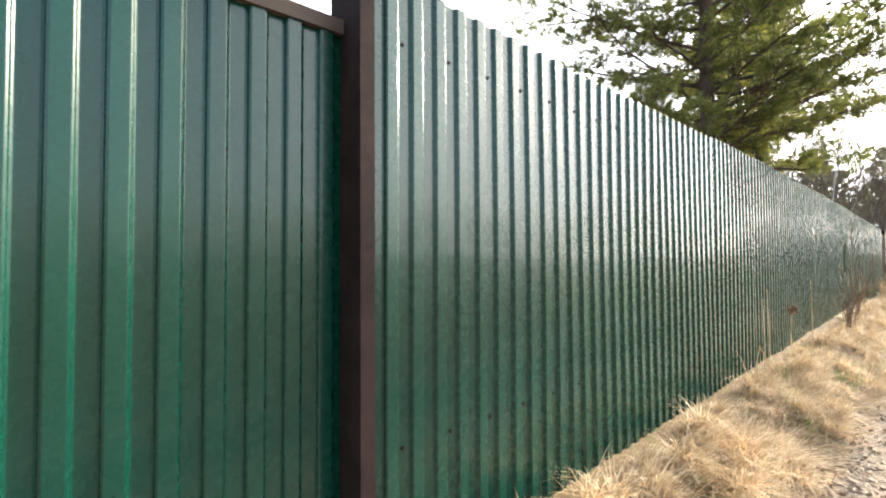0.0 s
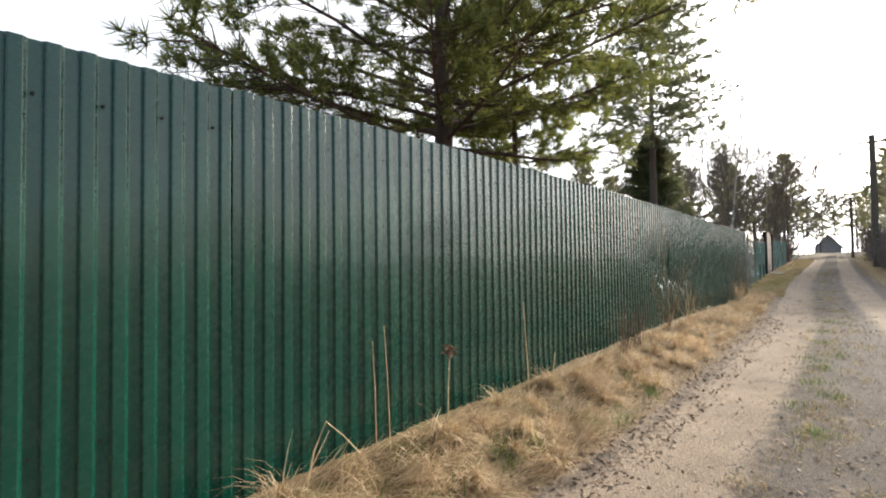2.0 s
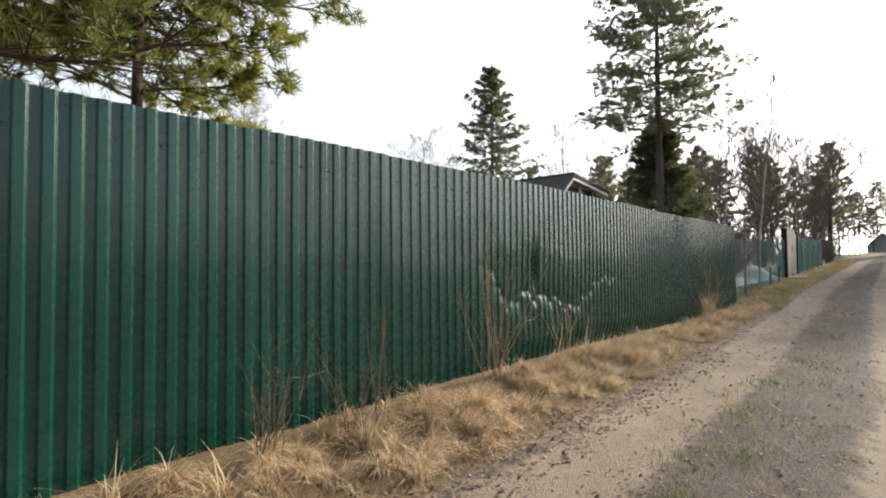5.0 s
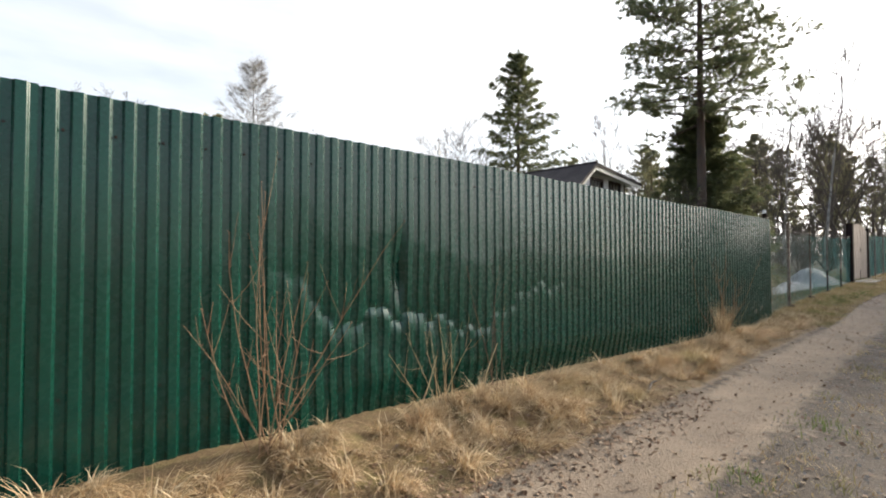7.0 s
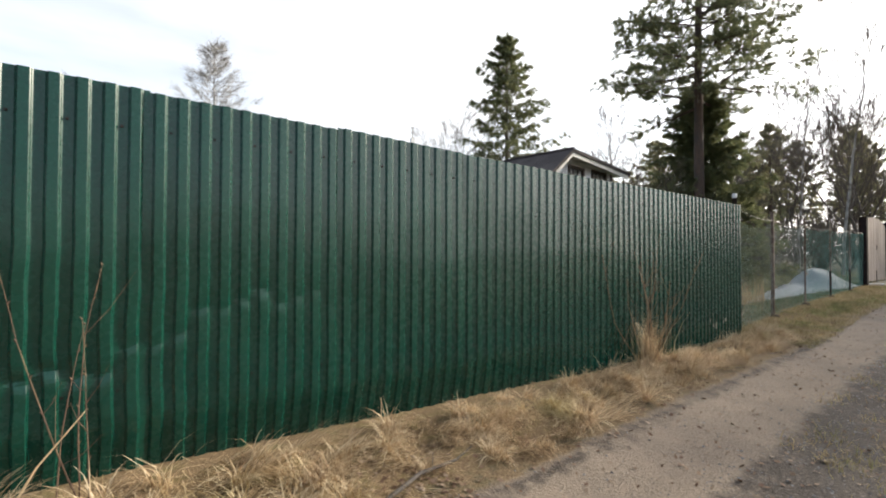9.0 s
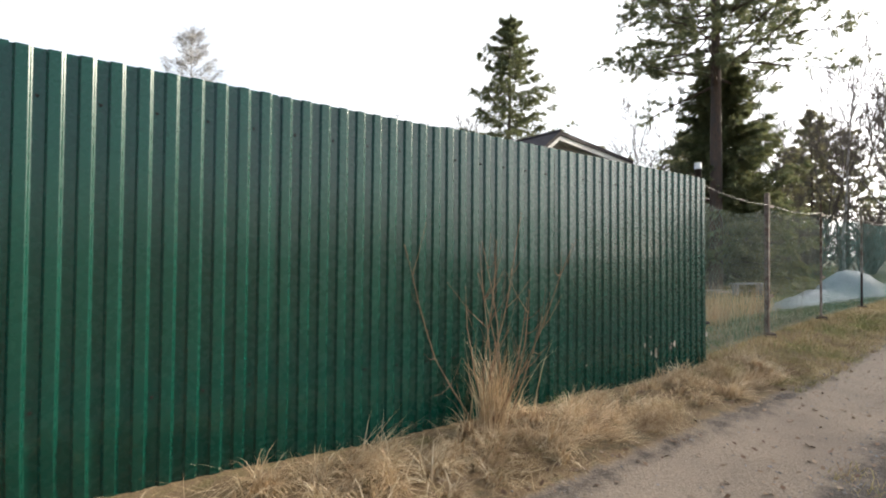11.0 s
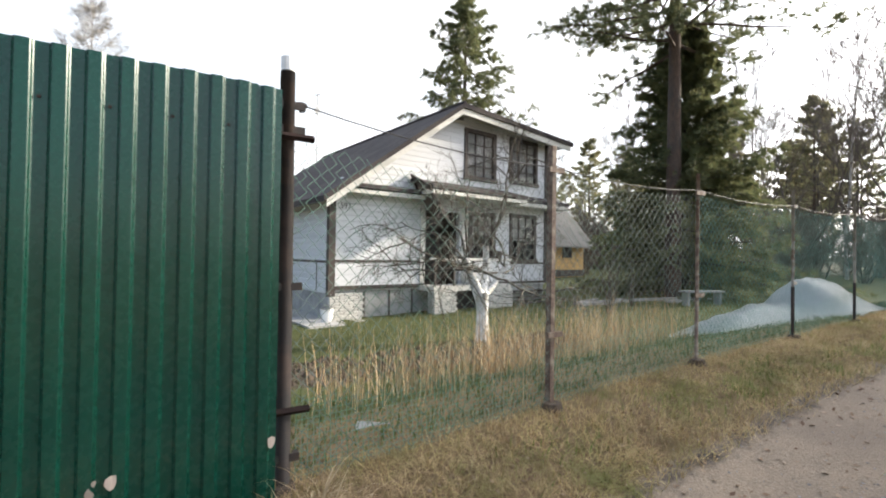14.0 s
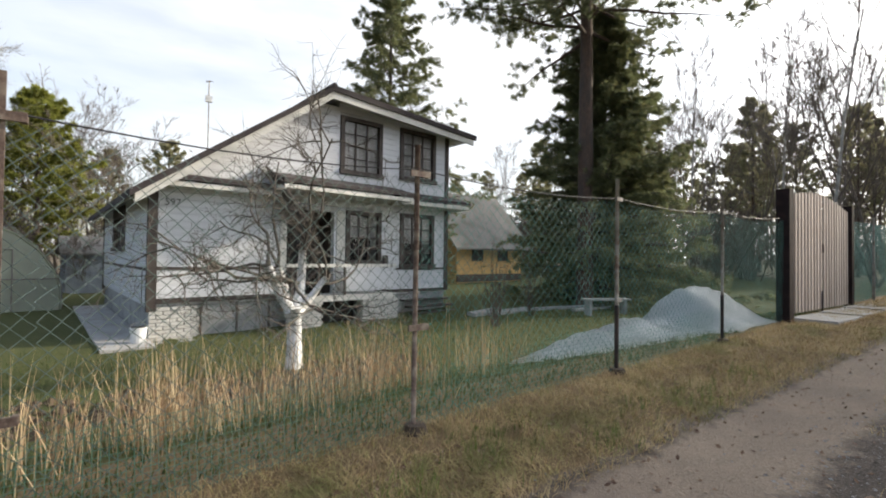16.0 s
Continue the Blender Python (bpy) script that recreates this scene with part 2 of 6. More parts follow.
# young pine's yellower needles, also warm sunlight painted on the greenhouse pine
M_NEEDLE_YELLOW = leaf_mat("young_and_sunlit_needles", (0.15, 0.18, 0.04), (0.24, 0.26, 0.055), (0.36, 0.34, 0.08), trans=0.55)
# far needles lightened past real foliage to carry haze in the colour
M_NEEDLE_FAR = leaf_mat("hazed_pine_needles", (0.22, 0.24, 0.145), (0.3, 0.29, 0.165), (0.39, 0.34, 0.18), trans=0.52)
M_SPRUCE = leaf_mat("spruce_needles", (0.105, 0.135, 0.07), (0.16, 0.18, 0.085), (0.23, 0.215, 0.1), trans=0.5)
# greyed and lightened needles, haze over the tall pine put into colour
M_NEEDLE_MID = leaf_mat("hazed_tall_pine_needles", (0.13, 0.16, 0.09), (0.19, 0.21, 0.11), (0.27, 0.26, 0.13), trans=0.5)
M_STRAW = leaf_mat("dry_straw", (0.36, 0.24, 0.13), (0.60, 0.44, 0.26), (0.84, 0.70, 0.48), rough=0.7, trans=0.3, patches=((4.1, 0.54, 0.66, 0.6, (0.26, 0.15, 0.085)), (1.3, 0.56, 0.72, 0.4, (0.30, 0.29, 0.09))))
# thatch kept darker than the straw, colouring in shade between the tussocks
M_THATCH = leaf_mat("brown_thatch_shade", (0.13, 0.075, 0.045), (0.30, 0.20, 0.115), (0.50, 0.37, 0.22), rough=0.75, trans=0.2, patches=((3.0, 0.5, 0.7, 0.6, (0.14, 0.085, 0.05)),))
M_SHOOT = leaf_mat("tan_shoots", (0.15, 0.075, 0.045), (0.23, 0.135, 0.075), (0.32, 0.21, 0.12), rough=0.75, trans=0.0)
M_STRAW2 = leaf_mat("short_verge_grass", (0.34, 0.22, 0.11), (0.50, 0.37, 0.19), (0.30, 0.26, 0.10), rough=0.75, trans=0.25, patches=((1.7, 0.5, 0.66, 0.75, (0.13, 0.16, 0.035)), (3.3, 0.54, 0.7, 0.7, (0.15, 0.085, 0.05)), (2.3, 0.56, 0.7, 0.6, (0.56, 0.42, 0.24))))
M_GREEN = leaf_mat("fresh_grass", (0.07, 0.12, 0.02), (0.12, 0.19, 0.03), (0.2, 0.24, 0.06), rough=0.6)
M_LAWN = leaf_mat("lawn_grass", (0.045, 0.075, 0.018), (0.075, 0.105, 0.025), (0.14, 0.135, 0.045), rough=0.65)
M_CANE = leaf_mat("dry_canes", (0.28, 0.165, 0.09), (0.48, 0.34, 0.19), (0.64, 0.51, 0.31), rough=0.7, trans=0.1)
M_LITTER = leaf_mat("dead_leaves", (0.10, 0.05, 0.03), (0.2, 0.12, 0.07), (0.32, 0.24, 0.17), rough=0.8, trans=0.1)
M_STONE = rough_mat("road_stone", (0.2, 0.19, 0.18), (0.34, 0.32, 0.3), (0.14, 0.12, 0.11), fine=60, coarse=9, rough=0.9)
M_SOIL = rough_mat("dug_soil", (0.045, 0.032, 0.024), (0.085, 0.062, 0.045), (0.11, 0.08, 0.05), fine=25, coarse=3, rough=1.0, bump=0.8, dist=0.02)
M_LETTER = rough_mat("black_digits", (0.02, 0.02, 0.02), (0.04, 0.04, 0.04), rough=0.6, bump=0)
M_WHITE = rough_mat("white_plastic", (0.7, 0.71, 0.72), (0.8, 0.8, 0.8), fine=20, coarse=4, rough=0.5)
M_BLUEGREY = rough_mat("grey_blue_board", (0.26, 0.29, 0.32), (0.36, 0.39, 0.42), fine=20, coarse=3, rough=0.8)
M_LEDGE = rough_mat("red_brown_roof", (0.13, 0.05, 0.04), (0.2, 0.08, 0.06), rough=0.8)


def ground_mat():
    m, ns, ls, b = node_mat("earth_and_grass")
    at = ns.new("ShaderNodeAttribute")
    at.attribute_name = "zone"
    sep = ns.new("ShaderNodeSeparateColor")
    ls.new(at.outputs["Color"], sep.inputs["Color"])
    tc = ns.new("ShaderNodeTexCoord")
    v = tc.outputs["Object"]
    fine, mid, big = noise_node(ns, ls, v, 55.0, 6.0, 0.65), noise_node(ns, ls, v, 7.0, 6.0, 0.6), noise_node(ns, ls, v, 0.9, 4.0)
    vor = ns.new("ShaderNodeTexVoronoi")
    vor.inputs["Scale"].default_value = 70.0
    ls.new(v, vor.inputs["Vector"])
    dirt = ramp_node(ns, ls, fine, ((0.25, (0.145, 0.11, 0.08)), (0.5, (0.235, 0.183, 0.135)), (0.78, (0.345, 0.28, 0.21))))
    dirt = mix_node(ns, ls, ramp_node(ns, ls, mid, ((0.4, (0, 0, 0)), (0.7, (0.75, 0.75, 0.75)))), dirt, (0.265, 0.205, 0.15))
    dirt = mix_node(ns, ls, ramp_node(ns, ls, big, ((0.4, (0, 0, 0)), (0.65, (0.6, 0.6, 0.6)))), dirt, (0.16, 0.124, 0.097))
    straw = ramp_node(ns, ls, fine, ((0.25, (0.07, 0.045, 0.028)), (0.55, (0.19, 0.13, 0.07)), (0.8, (0.40, 0.30, 0.17))))
    straw = mix_node(ns, ls, ramp_node(ns, ls, mid, ((0.48, (0, 0, 0)), (0.75, (0.55, 0.55, 0.55)))), straw, (0.15, 0.15, 0.045))
    lawn = ramp_node(ns, ls, fine, ((0.25, (0.03, 0.04, 0.014)), (0.6, (0.07, 0.083, 0.025)), (0.85, (0.13, 0.12, 0.05))))
    lawn = mix_node(ns, ls, ramp_node(ns, ls, mid, ((0.45, (0, 0, 0)), (0.7, (0.6, 0.6, 0.6)))), lawn, (0.11, 0.10, 0.04))

    def edge(sock):
        ad = ns.new("ShaderNodeMath")
        ad.operation = "ADD"
        ls.new(sock, ad.inputs[0])
        ls.new(mid, ad.inputs[1])
        mr = ns.new("ShaderNodeMapRange")
        mr.inputs["From Min"].default_value, mr.inputs["From Max"].default_value = 0.85, 1.15
        ls.new(ad.outputs[0], mr.inputs["Value"])
        return mr.outputs["Result"]
    col = mix_node(ns, ls, edge(sep.outputs["Red"]), straw, dirt)
    col = mix_node(ns, ls, edge(sep.outputs["Green"]), col, lawn)
    soil = ramp_node(ns, ls, fine, ((0.3, (0.035, 0.028, 0.023)), (0.55, (0.085, 0.068, 0.054)), (0.8, (0.22, 0.19, 0.16))))
    col = mix_node(ns, ls, edge(sep.outputs["Blue"]), col, soil)
    ls.new(col, b.inputs["Base Color"])
    b.inputs["Roughness"].default_value = 0.95
    b.inputs["Specular IOR Level"].default_value = 0.25
    add = ns.new("ShaderNodeMath")
    add.operation = "ADD"
    ls.new(fine, add.inputs[0])
    ls.new(vor.outputs["Distance"], add.inputs[1])
    bump_node(ns, ls, add.outputs[0], 0.5, 0.009, b)
    return m


def glass_mat():
    m, ns, ls, b = node_mat("window_glass")
    b.inputs["Base Color"].default_value = (0.02, 0.022, 0.025, 1)
    b.inputs["Roughness"].default_value = 0.04
    b.inputs["Specular IOR Level"].default_value = 0.8
    tr = ns.new("ShaderNodeBsdfTransparent")
    mx = ns.new("ShaderNodeMixShader")
    mx.inputs["Fac"].default_value = 0.72
    ls.new(b.outputs["BSDF"], mx.inputs[1])
    ls.new(tr.outputs["BSDF"], mx.inputs[2])
    ls.new(mx.outputs["Shader"], ns["Material Output"].inputs["Surface"])
    return m


def film_mat(name, tint, clear):
    m, ns, ls, b = node_mat(name)
    tc = ns.new("ShaderNodeTexCoord")
    f = noise_node(ns, ls, tc.outputs["Object"], 2.2, 3.0)
    ls.new(ramp_node(ns, ls, f, ((0.3, tuple(0.7 * c for c in tint)), (0.7, tint))), b.inputs["Base Color"])
    b.inputs["Roughness"].default_value = 0.32
    bump_node(ns, ls, f, 0.25, 0.05, b)
    tr = ns.new("ShaderNodeBsdfTranslucent")
    tr.inputs["Color"].default_value = (*tint, 1)
    mx = ns.new("ShaderNodeMixShader")
    mx.inputs["Fac"].default_value = clear
    ls.new(b.outputs["BSDF"], mx.inputs[1])
    ls.new(tr.outputs["BSDF"], mx.inputs[2])
    ls.new(mx.outputs["Shader"], ns["Material Output"].inputs["Surface"])
    return m


M_GROUND = ground_mat()
M_GLASS = glass_mat()
M_FILM = film_mat("clear_plastic_film", (0.52, 0.56, 0.56), 0.4)
M_GREENHOUSE = film_mat("greenhouse_polycarbonate", (0.6, 0.62, 0.5), 0.45)


# ---- mesh helpers ----
class Geo:
    """Collects vertices and faces for one mesh."""

    def __init__(self):
        self.v, self.f, self.n = [], [], 0

    def add(self, verts, faces):
        verts = np.asarray(verts, float).reshape(-1, 3)
        self.v.append(verts)
        self.f.append([[i + self.n for i in fc] for fc in faces])
        self.n += len(verts)

    def add_np(self, verts, faces):
        self.v.append(verts)
        self.f.append((np.asarray(faces) + self.n).tolist())
        self.n += len(verts)

    def box(self, x0, x1, y0, y1, z0, z1, bev=0.0):
        c = [(x, y, z) for z in (z0, z1) for y in (y0, y1) for x in (x0, x1)]
        self.add(c, [(0, 2, 3, 1), (4, 5, 7, 6), (0, 1, 5, 4), (2, 6, 7, 3), (0, 4, 6, 2), (1, 3, 7, 5)])

    def tube(self, pts, radii, sides=6, cap=True):
        pts = np.asarray(pts, float)
        n = len(pts)
        radii = np.broadcast_to(np.asarray(radii, float), (n,))
        d = np.gradient(pts, axis=0)
        d /= np.maximum(np.linalg.norm(d, axis=1, keepdims=True), 1e-9)
        ref = np.where(np.abs(d[:, 2:3]) > 0.9, np.array([[1.0, 0, 0]]), np.array([[0, 0, 1.0]]))
        a = np.cross(d, ref)
        a /= np.maximum(np.linalg.norm(a, axis=1, keepdims=True), 1e-9)
        b = np.cross(d, a)
        ang = np.arange(sides) * 2 * np.pi / sides
        ring = pts[:, None] + radii[:, None, None] * (np.cos(ang)[None, :, None] * a[:, None] + np.sin(ang)[None, :, None] * b[:, None])
        fs = [(i * sides + k, i * sides + (k + 1) % sides, (i + 1) * sides + (k + 1) % sides, (i + 1) * sides + k) for i in range(n - 1) for k in range(sides)]
        if cap and sides > 2:
            fs += [tuple(range(sides)), tuple((n - 1) * sides + k for k in reversed(range(sides)))]
        self.add(ring.reshape(-1, 3), fs)

    def mesh(self, name, mat, smooth=False):
        me = bpy.data.meshes.new(name)
        v = np.concatenate(self.v) if self.v else np.zeros((0, 3))
        me.from_pydata(v.tolist(), [], [fc for fs in self.f for fc in fs])
        me.materials.append(mat)
        if smooth:
            me.polygons.foreach_set("use_smooth", [True] * len(me.polygons))
        me.update()
        return me


def piece(name, geo, mat, parent=None, label="", smooth=False, kind=""):
    ob = new(name, geo.mesh(name, mat, smooth))
    if parent is not None:
        ob.parent = parent
    return tagged(ob, label=label, kind=kind)


def thing(name, label, category, group="", kind="", at=None):
    e = new(name)
    e.empty_display_size = 0.2
    if at is not None:
        e.matrix_basis = at
    return tagged(e, label, category, group, kind)


def lerp(table):
    xs, ys = zip(*table)
    return lambda x: np.interp(x, xs, ys)


UNIT = Geo()
UNIT.box(-0.5, 0.5, -0.5, 0.5, -0.5, 0.5)


def unit_mesh(name, mat, bev=0.06):
    """A softened unit box, shared by alike pieces."""
    bm = bmesh.new()
    bmesh.ops.create_cube(bm, size=1.0)
    bmesh.ops.bevel(bm, geom=bm.edges[:], offset=bev, segments=1, affect="EDGES")
    me = bpy.data.meshes.new(name)
    bm.to_mesh(me)
    bm.free()
    me.materials.append(mat)
    return me


def put_piece(name, me, parent, loc, size, rot=(0, 0, 0)):
    ob = new(name, me)
    ob.parent = parent
    ob.location, ob.scale, ob.rotation_euler = loc, size, rot
    return ob


RNG = np.random.default_rng(11)


def ribbons(geo, base, az, length, lean, droop, width, rng):
    """Curved grass blades: base (n,3), heading az, length, start lean and droop in radians."""
    n = len(base)
    d = np.stack([np.cos(az), np.sin(az)], 1)
    side = np.stack([-np.sin(az), np.cos(az), np.zeros(n)], 1)
    pts, ang, p = [base], lean.copy(), base.copy()
    for k in range(3):
        step = length / 3
        p = p + np.concatenate([d * (np.sin(ang) * step)[:, None], (np.cos(ang) * step)[:, None]], 1)
        pts.append(p)
        ang = ang + droop / 3
    w = [1.0, 0.8, 0.5]
    V = np.empty((n, 7, 3))
    for k in range(3):
        V[:, 2 * k], V[:, 2 * k + 1] = pts[k] - side * (width * w[k] / 2)[:, None], pts[k] + side * (width * w[k] / 2)[:, None]
    V[:, 6] = pts[3]
    o = (np.arange(n) * 7)[:, None]
    quads = np.concatenate([o + np.array([[0, 1, 3, 2]]), o + np.array([[2, 3, 5, 4]])])
    geo.v.append(V.reshape(-1, 3))
    geo.f.append((quads + geo.n).tolist())
    geo.f.append((o + np.array([[4, 5, 6]]) + geo.n).tolist())
    geo.n += 7 * n


def tufts(geo, P, D, count, length, width, spread, rng):
    """Needles as thin triangles round each twig tip P with heading D."""
    n = len(P)
    P, D = np.repeat(P, count, 0), np.repeat(D, count, 0)
    d = D + rng.normal(0, spread, (n * count, 3))
    d /= np.maximum(np.linalg.norm(d, axis=1, keepdims=True), 1e-6)
    s = np.cross(d, rng.normal(0, 1, d.shape))
    s /= np.maximum(np.linalg.norm(s, axis=1, keepdims=True), 1e-6)
    L = length * rng.uniform(0.6, 1.15, (len(d), 1))
    st = P - d * L * 0.1
    V = np.stack([st - s * width / 2, st + s * width / 2, P + d * L * 0.65 + s * width * 0.6, P + d * L], 1)
    o = (np.arange(len(d)) * 4)[:, None]
    geo.add_np(V.reshape(-1, 3), o + np.array([[0, 1, 2, 3]]))


# ---- plan ----
road_z = lerp([(-60, 0.1), (-4, 0.16), (6.5, 0.21), (9, 0.26), (11, 0.30), (13.5, 0.37), (17, 0.38), (22, 0.39), (24, 0.48), (26, 0.59), (30, 0.66), (36, 0.8), (49, 1.12), (80, 2.05), (110, 2.6), (400, 3.0)])
bank_z = lerp([(-60, 0.3), (0, 0.36), (4, 0.41), (8, 0.46), (11, 0.49), (16, 0.43), (20, 0.40), (22, 0.44), (24, 0.54), (26, 0.64), (30, 0.70), (36, 0.82), (49, 1.14), (80, 2.05), (110, 2.6), (400, 3.0)])
edge_y = lerp([(-60, 0.35), (4, 0.42), (8, 0.2), (14, 0.05), (18, 0.25), (24, 0.45), (28, 0.55), (40, 0.6), (400, 0.6)])
fence_y = lambda x: 1.29 - 0.004 * x
fence_top = lerp([(-3, 2.46), (0, 2.49), (2.6, 2.52), (5.5, 2.565), (8, 2.585), (11, 2.588), (14, 2.575), (16, 2.542), (18, 2.535), (21.7, 2.525)])
link_y = lerp([(21.7, 1.33), (23.8, 1.40), (25.87, 1.44), (28.3, 1.54), (30.85, 1.66), (33.6, 1.82), (37.5, 1.9), (50, 2.0)])


def smooth01(t):
    t = np.clip(t, 0, 1)
    return t * t * (3 - 2 * t)


def hills(x, y):
    """Cheap repeatable unevenness, metres."""
    return (0.5 * np.sin(2.3 * x + 1.1 * y) + 0.35 * np.sin(5.1 * x - 3.7 * y + 1.0) + 0.25 * np.sin(9.7 * x + 7.9 * y) + 0.2 * np.sin(17.0 * x - 13.0 * y + 2.0) + 0.2 * np.sin(3.1 * y - 0.7 * x))


def ground_z(x, y):
    x, y = np.asarray(x, float), np.asarray(y, float)
    rz, bz, ey = road_z(x), bank_z(x), edge_y(x)
    z = rz + 0.0 * y
    t = smooth01((y - ey) / (1.15 - ey))
    z = z + (bz - rz) * t
    # straw bank: uneven hump beside the metal fence
    hump = np.exp(-((y - 0.75) / 0.24) ** 2) * np.clip((23.5 - x) / 3, 0, 1)
    z = z + hump * (0.02 + 0.075 * hills(1.9 * x, 1.4 * y))
    rut = np.exp(-((y - (ey - 0.45)) / 0.28) ** 2) + np.exp(-((y - (ey - 2.0)) / 0.3) ** 2)
    z = z - 0.045 * rut + 0.012 * hills(x, y) * (np.abs(y) < 12)
    z = z + 0.10 * smooth01((-2.5 - y) / 1.5) + 0.03 * hills(0.4 * x, 0.4 * y) * smooth01((-2.5 - y) / 3)
    # the garden lies lower than the lane
    inside = smooth01((y - 1.5) / 3.2) * smooth01((x - 16) / 4) * smooth01((150 - x) / 60)
    yard = 0.04 + 0.022 * np.clip(x - 24, 0, 12) + 0.012 * np.clip(x - 36, 0, 60) + 0.02 * hills(0.6 * x, 0.6 * y)
    return z * (1 - inside) + yard * inside


def axis(parts):
    out = []
    for a, b, s in parts:
        out += list(np.arange(a, b, s))
    return np.array(out + [parts[-1][1]])


def build_ground():
    xs = axis([(-1600, -200, 200), (-200, -40, 20), (-40, -6, 2), (-6, -1, 0.5), (-1, 36, 0.12), (36, 60, 0.5), (60, 140, 3), (140, 300, 20), (300, 1600, 200)])
    ys = axis([(-1600, -200, 200), (-200, -40, 20), (-40, -8, 2), (-8, -3, 0.35), (-3, 1.6, 0.08), (1.6, 8, 0.25), (8, 40, 1.5), (40, 200, 20), (200, 1600, 200)])
    X, Y = np.meshgrid(xs, ys, indexing="ij")
    Z = ground_z(X, Y)
    nx, ny = X.shape
    idx = np.arange(nx * ny).reshape(nx, ny)
    faces = np.stack([idx[:-1, :-1], idx[1:, :-1], idx[1:, 1:], idx[:-1, 1:]], -1).reshape(-1, 4)
    g = Geo()
    g.add_np(np.stack([X, Y, Z], -1).reshape(-1, 3), faces)
    me = g.mesh("ground", M_GROUND, smooth=True)
    ey = edge_y(X)
    u = ey - Y
    dirt = smooth01((u + 0.10) / 0.2) * smooth01((3.0 - u) / 0.5)
    mid = np.exp(-((u - 1.2) / 0.32) ** 2)
    dirt = dirt * (1 - 0.42 * mid * (0.6 + 0.6 * np.sin(1.9 * X) * np.sin(0.7 * X + 1)))
    lawn = smooth01((Y - 1.9) / 1.0) * smooth01((X - 18) / 3)
    lawn = np.maximum(lawn, 0.45 * smooth01((-3.2 - Y) / 1.0))
    lawn = np.where((Y > 1.3) & (X < 21), 0.5, lawn)
    soil = np.maximum(np.exp(-(((X - 22.6) / 0.9) ** 2 + ((Y - 5.1) / 0.7) ** 2) ** 2), np.exp(-(((X - 26.2) / 1.9) ** 2 + ((Y - 5.0) / 0.5) ** 2) ** 2))
    soil = np.maximum(soil, 0.6 * ((Y > 30) | (X > 62)))
    lane = smooth01((u + 0.1) / 0.2) * smooth01((3.2 - u) / 0.4)
    track = np.maximum(np.exp(-((u - 0.5) / 0.36) ** 4), 0.9 * np.exp(-((u - 2.15) / 0.36) ** 4))
    soil = np.maximum(soil, lane * (0.78 - 0.72 * track))
    soil = np.maximum(soil, 0.45 * np.exp(-((u + 0.1) / 0.16) ** 2) * (X < 22))
    col = me.color_attributes.new("zone", "FLOAT_COLOR", "POINT")
    data = np.stack([0.9 * dirt, 0.95 * lawn, 0.9 * soil, np.ones_like(X)], -1).reshape(-1)
    col.data.foreach_set("color", data.astype(np.float32))
    return tagged(new("ground", me), "earth lane with ruts, straw verges and garden lawn", "ground", kind="structure")


build_ground()


# ---- metal sheet fence ----
PITCH, NRIB = 0.115, 10


def rib_profile():
    """One rib: along the fence, and how far it stands out to the lane."""
    bend = [(0.0, 0.0), (0.0020, 0.0007), (0.0060, 0.0041), (0.0100, 0.0110), (0.0140, 0.0144), (0.0160, 0.0151)]
    up = [(0.0415 + q, h) for q, h in bend]
    down = [(0.1150 - q, h) for q, h in reversed(bend[1:])]
    return [(0.0, 0.0), *up, *down]


crease_z = lerp([(11.2, 1.75), (11.4, 1.66), (11.63, 1.43), (11.82, 1.1), (12.1, 1.23), (12.34, 1.14), (12.82, 1.15), (13.2, 1.07), (14.0, 1.39), (14.25, 1.34), (15.2, 1.25)])
crease_in = lerp([(11.25, 0.0), (11.45, 0.010), (11.7, 0.022), (12.1, 0.034), (12.6, 0.036), (13.1, 0.026), (13.6, 0.014), (14.3, 0.009), (15.0, 0.0)])
fold_in = lerp([(11.5, 0.0), (12.0, 0.16), (12.8, 0.22), (15.0, 0.24), (16.2, 0.16), (17.4, 0.0)])


def rib_crease(x):
    """Heights of the upper crease and the low fold, which differ from rib to rib."""
    k = np.floor((x - 0.875 - 0.02) / PITCH)
    return crease_z(x) + 0.07 * np.sin(12.9 * k) + 0.05 * np.sin(4.1 * k + 1.0), 0.75 + 0.02 * np.sin(2.7 * k) + 0.015 * np.sin(1.1 * k)


def dent(x, z):
    """How far the sheets are pushed in where something hit them."""
    zc, zl = rib_crease(x)
    t = np.clip(1 - np.abs(z - zc) / np.where(z > zc, 0.6, 0.66), 0, 1)
    d = crease_in(x) * (0.6 * t + 0.32 * np.exp(-np.abs(z - zc) / 0.05) + 0.12 * np.sin(11.0 * z + 9.0 * x) * smooth01((zc - z) / 0.1))
    d = d + fold_in(x) * np.clip(zl - z, 0, 0.5)
    # sheet edge torn back from its neighbour
    d = d + 0.055 * smooth01((x - 12.2) / 0.19) * (x < 12.41) * np.exp(-((z - 1.55) / 0.26) ** 2)
    c = np.exp(-((x - 7.0) / 0.9) ** 2) * 0.010 * np.exp(-((z - 0.75) / 0.15) ** 2)
    return d + c


def crush(x, z):
    """Share of the rib's height that is left where it is kinked."""
    zc, zl = rib_crease(x)
    a = np.clip(crease_in(x) / 0.03, 0, 1) * np.exp(-((z - zc) / 0.04) ** 2)
    b = np.clip(fold_in(x) / 0.2, 0, 1) * np.exp(-((z - zl) / 0.03) ** 2)
    return 1 - np.maximum(0.55 * a, 0.3 * b)


